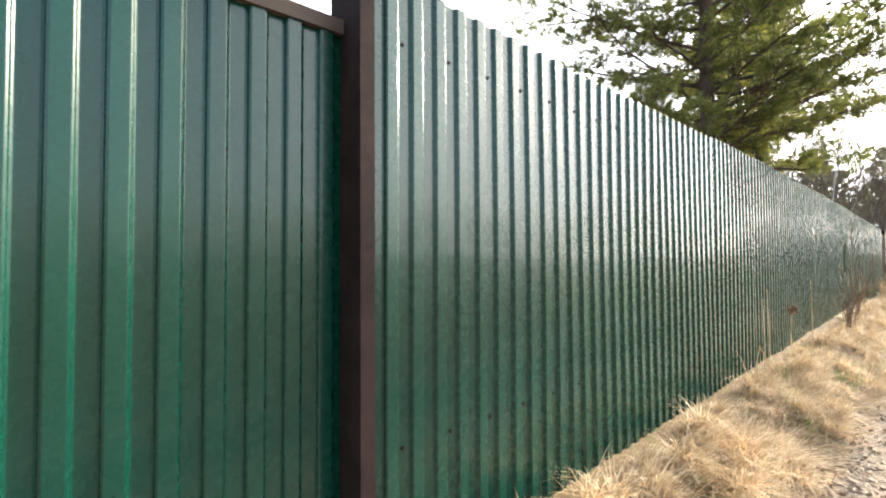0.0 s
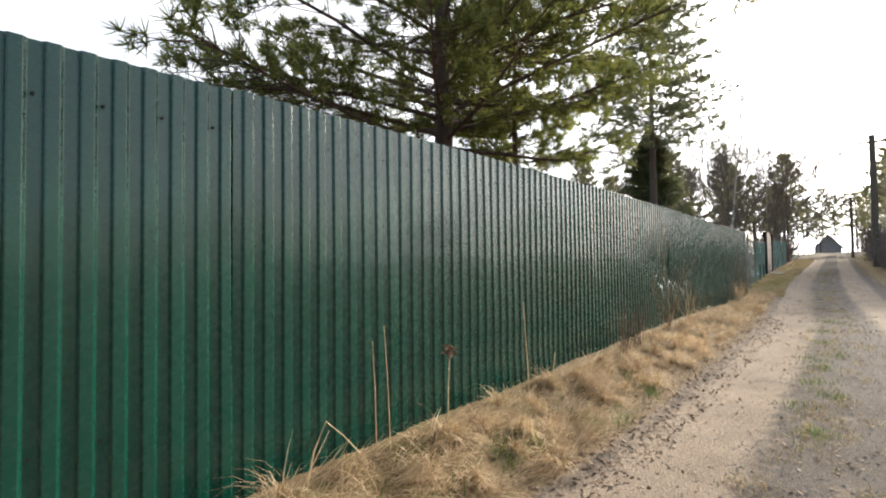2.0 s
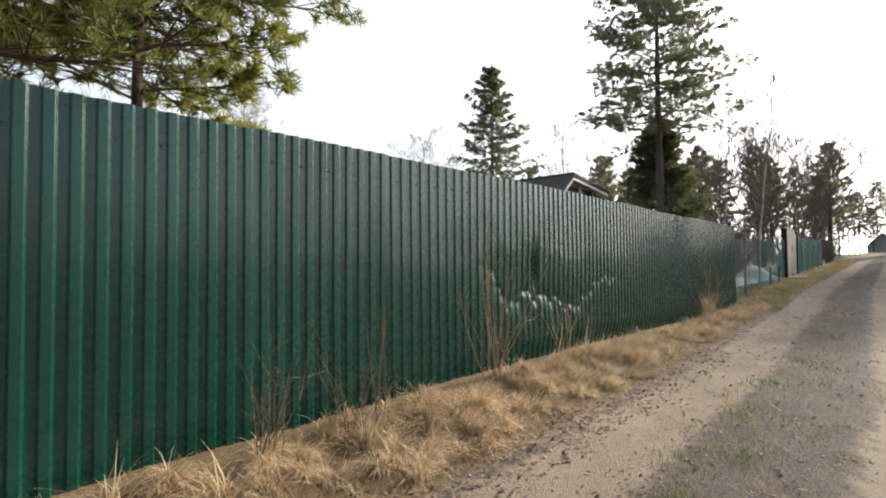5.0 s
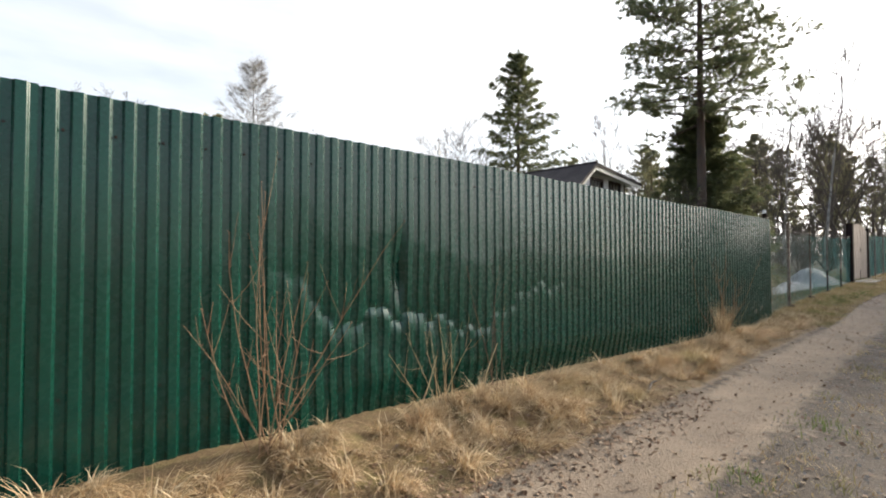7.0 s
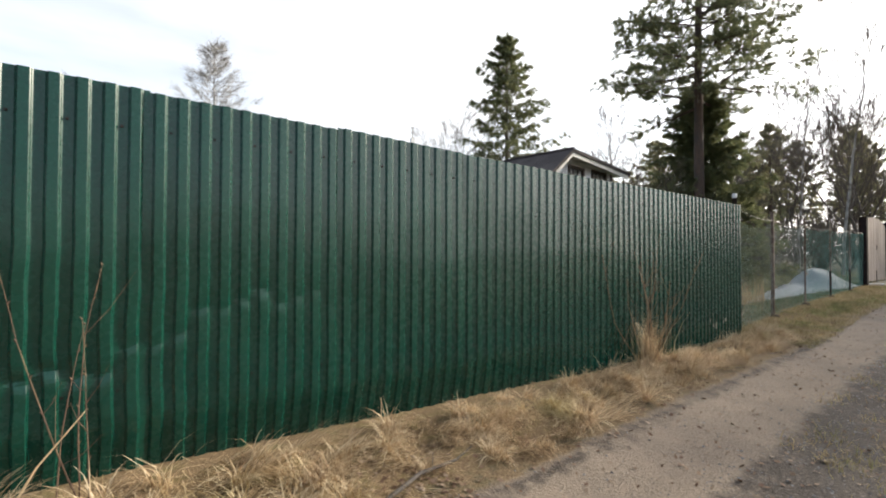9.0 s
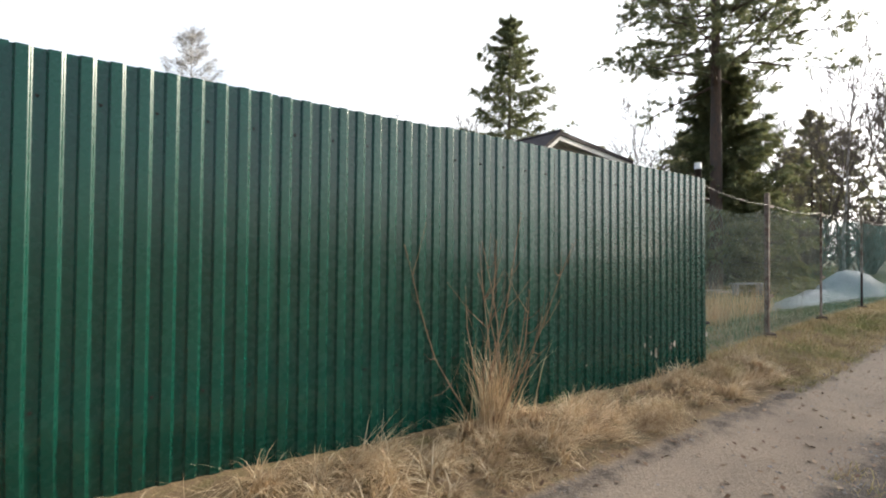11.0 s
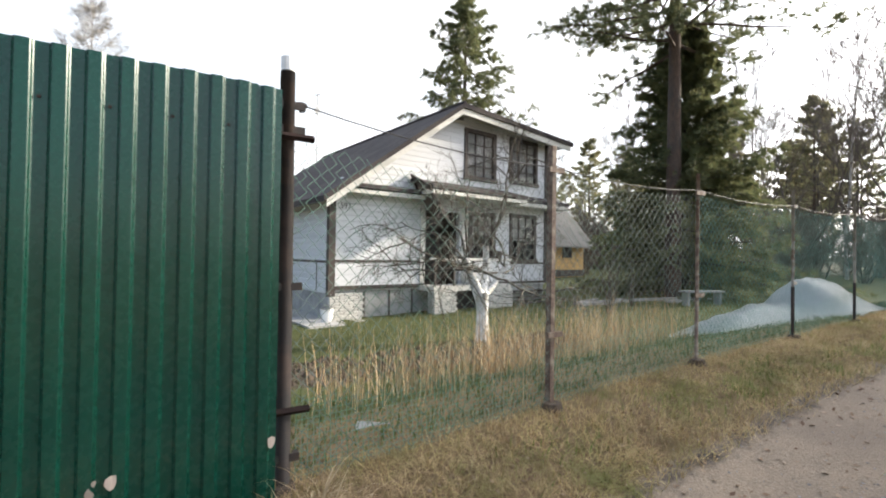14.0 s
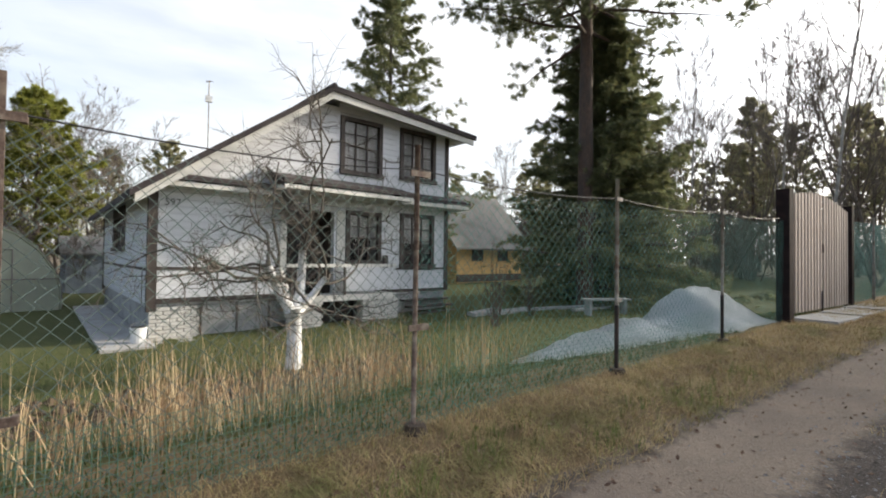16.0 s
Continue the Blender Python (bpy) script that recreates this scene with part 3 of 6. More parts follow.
def sheet(x0, n, top, seg, rng, y_of, base_of, dents=True):
    xs, outs = [], []
    for r in range(n):
        for s, o in rib_profile():
            xs.append(x0 + r * PITCH + s)
            outs.append(o)
    xs.append(x0 + n * PITCH + 0.03)
    outs.append(0.0)
    xs, outs = np.array(xs), np.array(outs)
    zt = np.array([top(q) for q in xs]) + rng.uniform(-0.008, 0.008)
    zb = np.array([base_of(q) for q in xs]) - 0.04
    t = np.linspace(0, 1, seg + 1)
    Z = zb[None] + (zt - zb)[None] * t[:, None]
    X = np.broadcast_to(xs, Z.shape).copy()
    wob = 0.004 * np.sin(1.7 * X + 2.0 * Z + rng.uniform(0, 6)) + rng.uniform(-0.003, 0.003)
    if dents:
        zc, _ = rib_crease(X)
        Y = y_of(X) - outs[None] * crush(X, Z) + wob + dent(X, Z)
        lean = np.clip(crease_in(X) / 0.05, 0, 1)
        X = X + lean * (0.011 * np.sin(6.0 * Z + 3.1 * X) + 0.006 * np.sin(17.0 * Z - 5.0 * X)) * np.clip((1.9 - Z) / 0.5, 0, 1) + 0.03 * lean * np.clip(zc - Z, 0, 0.3)
    else:
        Y = y_of(X) - outs[None] + wob
    idx = np.arange(Z.size).reshape(Z.shape)
    f = np.stack([idx[:-1, :-1], idx[:-1, 1:], idx[1:, 1:], idx[1:, :-1]], -1).reshape(-1, 4)
    g = Geo()
    g.add_np(np.stack([X, Y, Z], -1).reshape(-1, 3), f)
    return g


def build_fence():
    rng = np.random.default_rng(5)
    f = thing("metal_fence", "tall green profiled steel sheet fence with dented sheets", "fence")
    x = 0.875
    k = 0
    me_s = None
    while x < 21.6:
        n = NRIB if x + 1.15 < 21.7 else int(round((21.64 - x) / PITCH))
        hard = 10.8 < x + 0.6 < 18
        ob = piece("sheet", sheet(x, n, fence_top, 110 if hard else 14, rng, lambda q, k=k: fence_y(q) - 0.002 * (k % 2), bank_z), M_SHEET, f)
        # screws in two rows
        for j, dz in enumerate((0.22, 1.65)):
            for r in range(1, n, 2):
                sx = x + r * PITCH + 0.016
                if dz < 1 or rng.random() < 0.7:
                    s = Geo()
                    zz = float(fence_top(sx)) - dz
                    yy = float(fence_y(sx)) + float(dent(np.array(sx), np.array(zz)))
                    s.tube([(sx, yy - 0.006, zz), (sx, yy + 0.004, zz)], 0.0075, 6)
                    piece("screw", s, M_DARKPOST, ob)
        x += n * PITCH
        k += 1
    # dried mud splashes low on the last sheets
    for i in range(12):
        sx, sz = 20.72 + rng.normal(0, 0.25) * (i % 3), 0.62 + 0.25 * rng.random()
        s = Geo()
        yy = float(fence_y(sx)) - 0.0255
        ang = np.linspace(0, 6.28, 9)[:-1]
        rr = rng.uniform(0.008, 0.028) * rng.uniform(0.6, 1.2, 8)
        s.add([(sx + rr[k] * math.cos(a), yy, sz + 1.5 * rr[k] * math.sin(a)) for k, a in enumerate(ang)], [tuple(range(8))])
        piece("mud_splash", s, M_GATE, f, "pale dried mud splash")
    # posts and rails behind
    for px in np.arange(0.95, 21.6, 2.55):
        if 11.5 < px < 16.5:
            continue
        g = Geo()
        y = float(fence_y(px)) + 0.09
        g.box(px - 0.03, px + 0.03, y, y + 0.06, float(bank_z(px)) - 0.3, float(fence_top(px)) - 0.06)
        piece("post", g, M_DARKPOST, f)
    for dz in (0.22, 1.65):
        g = Geo()
        for a, b in (((0.9, 21.9),) if dz < 1 else ((0.9, 11.0), (17.6, 21.9))):
            g = Geo()
            g.tube([(q, float(fence_y(q)) + 0.055, float(fence_top(q)) - dz) for q in np.linspace(a, b, 12)], 0.02, 4)
            piece("rail", g, M_DARKPOST, f)
    return f


build_fence()


def build_sheet_gate():
    rng = np.random.default_rng(8)
    g = thing("sheet_gate", "green profiled steel gate leaf in a brown frame, shut", "gate")
    gy = lambda q: 1.40 + 0.0 * q
    gt = lambda q: 2.27 + 0.03 * q
    piece("sheet", sheet(-1.50, 10, gt, 10, rng, gy, lambda q: 0.34, False), M_SHEET, g)
    piece("sheet", sheet(-0.35, 10, gt, 10, rng, gy, lambda q: 0.34, False), M_SHEET, g)
    b = Geo()
    b.add([(q, yy, gt(q) + dz) for q in (-1.55, 0.82) for yy in (1.37, 1.42) for dz in (-0.005, 0.045)], [(0, 2, 3, 1), (4, 5, 7, 6), (0, 1, 5, 4), (2, 6, 7, 3), (0, 4, 6, 2), (1, 3, 7, 5)])
    piece("top_rail", b, M_RAIL, g, "weathered brown top rail")
    return g


build_sheet_gate()
gp = Geo()
gp.box(0.812, 0.868, 1.255, 1.33, 0.1, 2.72)
# dark box added behind the post, in place of the shadow there
gp.box(0.822, 0.864, 1.33, 1.46, 0.1, 2.5)
tagged(piece("gate_post", gp, M_DARKPOST), "dark brown square steel gate post with a dark shadow box behind", "post")


# ---- chain-link fence along the garden ----
LINK_TOP = lerp([(21.7, 2.36), (23.8, 2.36), (25.87, 2.37), (28.3, 2.40), (30.85, 2.46), (33.5, 2.52), (37.5, 2.75), (50, 2.95)])
POSTS = [21.77, 23.8, 25.87, 28.3, 30.85]


def sag(x):
    """Dip of the mesh's upper edge between posts."""
    p = np.array(POSTS + [33.5])
    i = np.clip(np.searchsorted(p, x) - 1, 0, len(p) - 2)
    t = np.clip((x - p[i]) / (p[i + 1] - p[i]), 0, 1)
    return 0.09 * 4 * t * (1 - t) * np.where(x < 23.8, 1.6, 0.7)


def link_mesh(g, x0, x1, cell, wid, z_lo=None):
    cols = int((x1 - x0) / cell)
    k = np.arange(0, 60)
    for i in range(cols):
        s = x0 + i * cell
        xx = s + cell * ((k + i) % 2) + 0.006 * np.sin(0.9 * k + 0.31 * i)
        zb = bank_z(s) + 0.03
        zt = LINK_TOP(s) - sag(np.array(s))
        rows = max(4, int((zt - zb) / cell))
        zz = zb + (zt - zb) * k[:rows + 1] / rows
        xx = xx[:rows + 1]
        yy = link_y(xx) + 0.012 * np.sin(3.0 * xx + 2.2 * zz) + 0.004 * ((k[:rows + 1] + i) % 2)
        p = np.stack([xx, yy, zz], 1)
        m = len(p)
        d = np.diff(p, axis=0)
        nrm = np.stack([d[:, 2], np.zeros(m - 1), -d[:, 0]], 1)
        nrm /= np.linalg.norm(nrm, axis=1, keepdims=True)
        a, b = p[:-1], p[1:]
        V = np.stack([a - nrm * wid / 2, a + nrm * wid / 2, b + nrm * wid / 2, b - nrm * wid / 2, a + (0, wid * 0.8, 0), b + (0, wid * 0.8, 0)], 1).reshape(-1, 3)
        o = (np.arange(m - 1) * 6)[:, None]
        g.add_np(V, np.concatenate([o + np.array([[0, 3, 2, 1]]), o + np.array([[0, 4, 5, 3]]), o + np.array([[1, 2, 5, 4]])]))


def build_link_fence():
    f = thing("chain_link_fence", "green chain-link fence on rusty steel posts along the garden", "fence")
    g = Geo()
    link_mesh(g, 21.80, 25.87, 0.0435, 0.0036)
    piece("wire_mesh", g, M_WIRE, f, "pale green chain-link wire mesh", kind="stuff")
    g = Geo()
    link_mesh(g, 25.87, 33.5, 0.0435, 0.0031)
    piece("wire_mesh", g, M_WIRE2, f, "green coated chain-link wire mesh", kind="stuff")
    g = Geo()
    link_mesh(g, 37.6, 49.5, 0.06, 0.008)
    piece("wire_mesh", g, M_WIRE2, f, "green coated chain-link wire mesh", kind="stuff")
    # fine plastic net along the bottom
    g = Geo()
    st = 0.034
    xs = np.arange(21.86, 30.8, st)
    topn = lambda q: 0.42 + 0.05 * np.sin(2.1 * q) + 0.03 * np.sin(5.3 * q)
    for q in xs:
        zb, zt = float(bank_z(q)) - 0.02, float(bank_z(q) + topn(q))
        y = float(link_y(q)) + 0.03
        lean = 0.02 * math.sin(3 * q)
        g.add([(q - 0.0013, y, zb), (q + 0.0013, y, zb), (q + 0.0013 + lean, y + 0.02, zt), (q - 0.0013 + lean, y + 0.02, zt)], [(0, 1, 2, 3)])
    for r in range(14):
        pts = np.arange(21.86, 30.8, 0.15)
        z = bank_z(pts) + r * st + 0.004 * np.sin(4 * pts + r)
        ok = z < bank_z(pts) + topn(pts)
        y = link_y(pts) + 0.032 + 0.02 * (r / 17)
        for a in range(len(pts) - 1):
            if ok[a]:
                g.add([(pts[a], y[a], z[a] - 0.0013), (pts[a + 1], y[a + 1], z[a + 1] - 0.0013), (pts[a + 1], y[a + 1], z[a + 1] + 0.0013), (pts[a], y[a], z[a] + 0.0013)], [(0, 1, 2, 3)])
    piece("ground_net", g, M_NET, f, "fine green plastic net along the bottom", kind="stuff")
    # steel posts
    specs = [(21.77, 0.038, 2.66, 0.3, [2.48, 2.35, 1.52, 0.62], M_RUST), (23.8, 0.020, 2.56, 0.45, [2.37, 1.10], M_RUST2), (25.87, 0.018, 2.57, 0.6, [2.37, 1.33], M_RUST2), (28.3, 0.018, 2.62, 0.6, [2.41, 1.4], M_ZINC), (30.85, 0.018, 2.68, 0.6, [2.46], M_ZINC)]
    for px, r, zt, zb, arms, mat in specs:
        y = float(link_y(px)) - 0.02
        g = Geo()
        lean = 0.015 * math.sin(5 * px)
        if px in (23.8,):
            g.box(px - r, px + r, y - 0.006, y + 0.006, zb, zt)
            g.box(px - r, px - r + 0.006, y + 0.006, y + 0.05, zb, zt)
        else:
            g.tube([(px + lean, y, zb), (px + lean / 2, y, (zb + zt) / 2), (px, y, zt)], r, 10)
        post = piece("post", g, mat, f, "rusty brown steel post" if mat is not M_ZINC else "weathered bare steel post", smooth=px != 23.8)
        if px == 21.77:
            c = Geo()
            c.tube([(px, y, zt), (px, y, zt + 0.075)], 0.037, 12)
            piece("cap", c, M_WHITE, post, "pale plastic sleeve on the post top")
        if mat is M_ZINC:
            c = Geo()
            c.tube([(px + lean, y, zb - 0.02), (px + lean / 2, y, zb + 0.75)], r + 0.003, 10)
            piece("painted_foot", c, M_RUST, post, "rusty brown lower half")
        c = Geo()
        c.tube([(px, y - 0.01, float(bank_z(px)) - 0.05), (px, y - 0.01, float(bank_z(px)) + 0.05)], [0.11, 0.07], 9)
        piece("footing", c, M_SOIL, post, "dark earth round the post foot")
        for az in arms:
            c = Geo()
            w = 0.12 if mat is not M_ZINC else 0.07
            c.box(px - w * 0.55, px + w * 0.75, y - 0.028, y - 0.012 if px != 23.8 else y - 0.006, az - 0.02, az + 0.02)
            c.box(px + w * 0.55, px + w * 0.75, y - 0.012, y + 0.02, az - 0.02, az + 0.02)
            piece("bracket", c, mat, post)
    for px in np.arange(39.5, 50, 2.5):
        g = Geo()
        y = float(link_y(px)) - 0.02
        g.tube([(px, y, float(bank_z(px)) - 0.2), (px, y, float(LINK_TOP(px)) + 0.15)], 0.03, 8)
        piece("post", g, M_ZINC, f, "weathered bare steel post")
    # stub between sheet fence and first post
    g = Geo()
    g.box(21.55, 21.75, 1.29, 1.33, 2.45, 2.52)
    piece("rail_stub", g, M_RUST, f)
    # tension wire
    g = Geo()
    pts = []
    tops = [(21.86, 2.49), (23.8, 2.39), (25.87, 2.40), (28.3, 2.42), (30.85, 2.47), (33.5, 2.56)]
    for (a, za), (b, zb) in zip(tops[:-1], tops[1:]):
        for t in np.linspace(0, 1, 8, endpoint=False):
            q = a + (b - a) * t
            pts.append((q, float(link_y(q)) - 0.03, za + (zb - za) * t - 0.05 * 4 * t * (1 - t)))
    g.tube(pts, 0.0045, 5)
    piece("tension_wire", g, M_CABLE, f, "dark sagging tension wire")
    g = Geo()
    g.tube([(21.84 + 0.03 * math.cos(a), 1.30, 2.49 + 0.016 * math.sin(a)) for a in np.linspace(0, 6.28, 12)], 0.005, 5)
    piece("eye_ring", g, M_CABLE, f)
    return f


build_link_fence()


# ---- wooden gate at the lane ----
def build_gate():
    g = thing("wooden_gate", "arched gate of weathered vertical boards, shut, between dark posts", "gate")
    x0, x1 = 33.78, 37.35
    z0 = 0.90
    me = unit_mesh("slat", M_GATE, 0.05)
    n = 20
    for leaf, (a, b) in enumerate(((x0, (x0 + x1) / 2 - 0.02), ((x0 + x1) / 2 + 0.02, x1))):
        lf = new("gate_leaf")
        lf.parent = g
        m = n // 2
        w = (b - a) / m
        for i in range(m):
            q = a + (i + 0.5) * w
            t = (q - x0) / (x1 - x0)
            top = 2.90 + 0.26 * math.sin(math.pi * (0.12 + 0.8 * t)) - 0.06 * t
            put_piece("slat", me, lf, (q, float(link_y(q)) - 0.02, (z0 + top) / 2), (w * 0.54, 0.022, top - z0))
        for rz in (1.2, 2.45):
            c = Geo()
            c.box(a, b, float(link_y(a)) + 0.02, float(link_y(a)) + 0.06, rz, rz + 0.06)
            piece("cross_rail", c, M_RUST, lf)
    c = Geo()
    q = (x0 + x1) / 2
    c.tube([(q - 0.08, float(link_y(q)) - 0.05, 2.0), (q - 0.08, float(link_y(q)) - 0.05, 2.16)], 0.012, 6)
    c.tube([(q - 0.1, float(link_y(q)) - 0.04, 0.72), (q - 0.1, float(link_y(q)) - 0.04, 1.25)], 0.012, 6)
    piece("latch", c, M_DARKPOST, g, "dark latch and drop bolt")
    for px, w in ((33.58, 0.1), (37.5, 0.08)):
        c = Geo()
        y = float(link_y(px))
        c.box(px - w, px + w, y - w, y + w, 0.4, 3.06)
        piece("post", c, M_DARKPOST, g, "dark brown square post")
    return g


build_gate()
sl = Geo()
for i in range(3):
    sl.box(33.9 + i * 1.5, 33.9 + i * 1.5 + 1.48, 1.18, 1.86, 0.5, 0.83 + 0.02 * i)
tagged(piece("concrete_slab", sl, M_CONC), "pale concrete threshold slab before the gate", "slab")


# ---- white country house ----
HOUSE = pose(24.74, 9.72, 0, 0, 0, 6.0)


def planks(me, parent, u0, u1, z0, z1, v, holes, axis_="u", roof=None, h=0.15):
    """Rows of cladding boards with openings left out."""
    z = z0
    while z < z1 - 0.03:
        hh = min(h, z1 - z)
        a, b = u0, u1
        if roof:
            a, b = roof(z + hh / 2)
            a, b = max(a, u0), min(b, u1)
        cuts = sorted([(p, q) for p, q, r, s in holes if r < z + hh * 0.5 < s])
        segs, cur = [], a
        for p, q in cuts:
            if p > cur:
                segs.append((cur, p))
            cur = max(cur, q)
        segs.append((cur, b))
        for p, q in segs:
            if q - p > 0.04:
                c, L = (p + q) / 2, q - p
                loc, size = ((c, v, z + hh / 2), (L, 0.04, hh * 0.96)) if axis_ == "u" else ((v, c, z + hh / 2), (0.04, L, hh * 0.96))
                put_piece("plank", me, parent, loc, size)
        z += hh


def window(parent, u0, u1, z0, z1, v, cols, rows, axis_="u", frame=0.11, curtain_sheen=0.0):
    """A window with casing, glazing bars and panes, set in the wall."""
    w = new("window")
    w.parent = parent

    def bar(name, a, b, c, d, dep0, dep1, mat, par):
        g = Geo()
        if axis_ == "u":
            g.box(a, b, v + dep0, v + dep1, c, d)
        else:
            g.box(v + dep0, v + dep1, a, b, c, d)
        return piece(name, g, mat, par)
    fr = bar("frame", u0, u0 + frame, z0, z1, -0.055, 0.06, M_TRIM, w)
    bar("frame", u1 - frame, u1, z0, z1, -0.055, 0.06, M_TRIM, w)
    bar("frame", u0 + frame, u1 - frame, z1 - frame, z1, -0.055, 0.06, M_TRIM, w)
    bar("frame", u0 - 0.03, u1 + 0.03, z0 - 0.05, z0 + 0.06, -0.10, 0.06, M_TRIM, w)
    a, b, c, d = u0 + frame, u1 - frame, z0 + 0.06, z1 - frame
    for i in range(1, cols):
        q = a + (b - a) * i / cols
        bar("glazing_bar", q - 0.02, q + 0.02, c, d, 0.0, 0.03, M_TRIM, w)
    for i in range(1, rows):
        q = c + (d - c) * i / rows
        bar("glazing_bar", a, b, q - 0.014, q + 0.014, 0.003, 0.027, M_TRIM, w)
    p = bar("pane", a, b, c, d, 0.032, 0.036, M_GLASS, w)
    p.visible_shadow = False
    bar("curtain_sheen", a - 0.05, b + 0.05, c + curtain_sheen * (d - c), d + 0.05, 0.055, 0.06, M_CURTAIN, w)
    # dark sheet standing in for the unlit room behind the glass
    bar("room_shade", a - 0.1, b + 0.1, c - 0.1, d + 0.1, 0.5, 0.52, M_DARK, w)
    return w


def roof_at(u):
    return 3.02 + (u + 0.45) * (6.02 - 3.02) / 4.15 if u < 3.7 else 6.02 - (u - 3.7) * 0.34 / 4.96


def build_house():
    h = thing("country_house", "white boarded country house with dark brown trim and brown roof", "house", at=HOUSE)
    me_p = unit_mesh("plank", M_WALL, 0.02)
    me_b = unit_mesh("brick", M_BRICK, 0.06)
    W, D = 7.95, 8.8
    fw = new("front_wall")
    fw.parent = h
    holes_low = [(2.78, 4.05, 0.9, 2.98), (4.38, 5.52, 1.62, 3.05), (6.14, 7.45, 1.52, 3.1)]
    planks(me_p, fw, 0.1, W - 0.1, 0.85, 3.32, 0.0, holes_low)
    holes_up = [(4.18, 5.52, 4.02, 5.55), (6.1, 7.48, 4.08, 5.58)]

    def span(z):
        left = (z - 2.9) * 4.15 / 3.0 - 0.45 + 0.05
        return left, W - 0.1
    planks(me_p, fw, 0.1, W - 0.1, 3.36, 5.72, 0.0, holes_up, roof=span)
    cores = [(a, b, c, d) for a, b, c, d in ((0.0, 2.78, 0.75, 3.3), (4.05, 4.38, 0.75, 3.3), (5.52, 6.14, 0.75, 3.3), (7.45, W, 0.75, 3.3), (2.78, 4.05, 2.98, 3.3), (4.38, 5.52, 0.75, 1.62), (4.38, 5.52, 3.05, 3.3), (6.14, 7.45, 0.75, 1.52), (6.14, 7.45, 3.1, 3.3),
             (0.3, 1.4, 3.3, 3.6), (1.4, 2.4, 3.3, roof_at(1.4) - 0.1), (2.4, 3.3, 3.3, roof_at(2.4) - 0.1), (3.3, 4.18, 3.3, roof_at(3.3) - 0.1), (5.52, 6.1, 3.3, 5.8), (7.48, W, 3.3, 5.62), (4.18, 5.52, 3.3, 4.02), (4.18, 5.52, 5.55, 5.85), (6.1, 7.48, 3.3, 4.08), (6.1, 7.48, 5.58, 5.75))]
    for a, b, c, d in cores:
        bk = Geo()
        bk.box(a, b, 0.022, 0.14, c, d)
        piece("backing_panel", bk, M_WALL, fw)
    sw = new("side_wall")
    sw.parent = h
    planks(me_p, sw, 0.1, D - 0.1, 0.72, 3.2, 0.0, [(3.55, 6.05, 1.92, 3.1)], axis_="v")
    for a, b, c, d in ((0.14, 3.55, 0.7, 3.3), (6.05, D, 0.7, 3.3), (3.55, 6.05, 0.7, 1.92), (3.55, 6.05, 3.1, 3.3)):
        sc = Geo()
        sc.box(0.022, 0.14, a, b, c, d)
        piece("backing_panel", sc, M_WALL, sw)
    ow = Geo()
    ow.box(W - 0.14, W, 0.14, D, 0.7, 5.6)
    ow.box(0.14, W - 0.14, D - 0.14, D, 0.7, 3.4)
    piece("rear_wall", ow, M_WALL, h)
    # trim
    for name, b in (("corner_post", (-0.06, 0.11, -0.045, 0.11, 0.64, 3.16)), ("corner_post", (W - 0.1, W + 0.05, -0.045, 0.1, 0.8, 5.62)), ("corner_post", (-0.045, 0.1, D - 0.12, D + 0.05, 0.4, 3.2)),
                    ("belt_trim", (0.11, 2.75, -0.035, -0.021, 1.48, 1.545)), ("belt_trim", (5.6, W - 0.1, -0.035, -0.021, 1.44, 1.5)), ("base_trim", (0.11, 2.75, -0.05, 0.0, 0.80, 0.90)), ("base_trim", (5.3, W - 0.1, -0.05, 0.0, 0.80, 0.88)),
                    ("belt_trim", (-0.036, -0.021, 0.11, D - 0.12, 1.46, 1.52)), ("belt_trim", (-0.034, -0.021, 0.75, 0.79, 0.74, 1.46)), ("corner_post", (5.5, 5.62, -0.22, -0.1, 0.7, 1.85))):
        g = Geo()
        g.box(*b)
        piece(name, g, M_TRIM, h, "dark brown trim board")
    # windows
    # upstairs the full pale curtains stand in for sky reflected in the panes
    window(h, 4.2, 5.5, 4.04, 5.53, 0.0, 3, 4, curtain_sheen=0.0)
    window(h, 6.12, 7.46, 4.1, 5.57, 0.0, 3, 4, curtain_sheen=0.0)
    window(h, 4.4, 5.5, 1.64, 3.03, 0.0, 3, 4, curtain_sheen=0.5)
    window(h, 6.16, 7.43, 1.54, 3.08, 0.0, 3, 4, curtain_sheen=0.45)
    window(h, 3.55, 6.05, 1.92, 3.08, 0.0, 3, 2, axis_="v", frame=0.3, curtain_sheen=0.0)
    # veranda recess with door, both coloured dark for the opening's shade
    g = Geo()
    g.box(2.70, 4.1, 0.9, 0.94, 0.8, 3.1)
    g.box(2.70, 2.74, 0.14, 0.9, 0.8, 3.1)
    g.box(4.08, 4.12, 0.14, 0.9, 0.8, 3.1)
    g.box(2.70, 4.12, 0.0, 0.94, 3.0, 3.04)
    piece("porch_recess", g, M_TRIM, h, "wooden porch recess, coloured dark for its shade")
    g = Geo()
    g.box(2.95, 3.85, 0.86, 0.9, 0.9, 2.8)
    g.box(3.05, 3.4, 0.84, 0.86, 1.1, 2.0)
    g.box(3.45, 3.75, 0.84, 0.86, 1.1, 2.0)
    piece("door", g, M_DARK, h, "panelled door, coloured dark for the porch shade")
    for b in ((4.12, 4.36, -0.04, 0.0, 0.9, 3.0), (2.62, 2.78, -0.06, 0.0, 0.9, 3.0)):
        g = Geo()
        g.box(*b)
        piece("porch_post", g, M_SOFFIT, h, "pale porch post")
    g = Geo()
    g.box(2.6, 5.5, -0.75, 0.0, 0.72, 0.86)
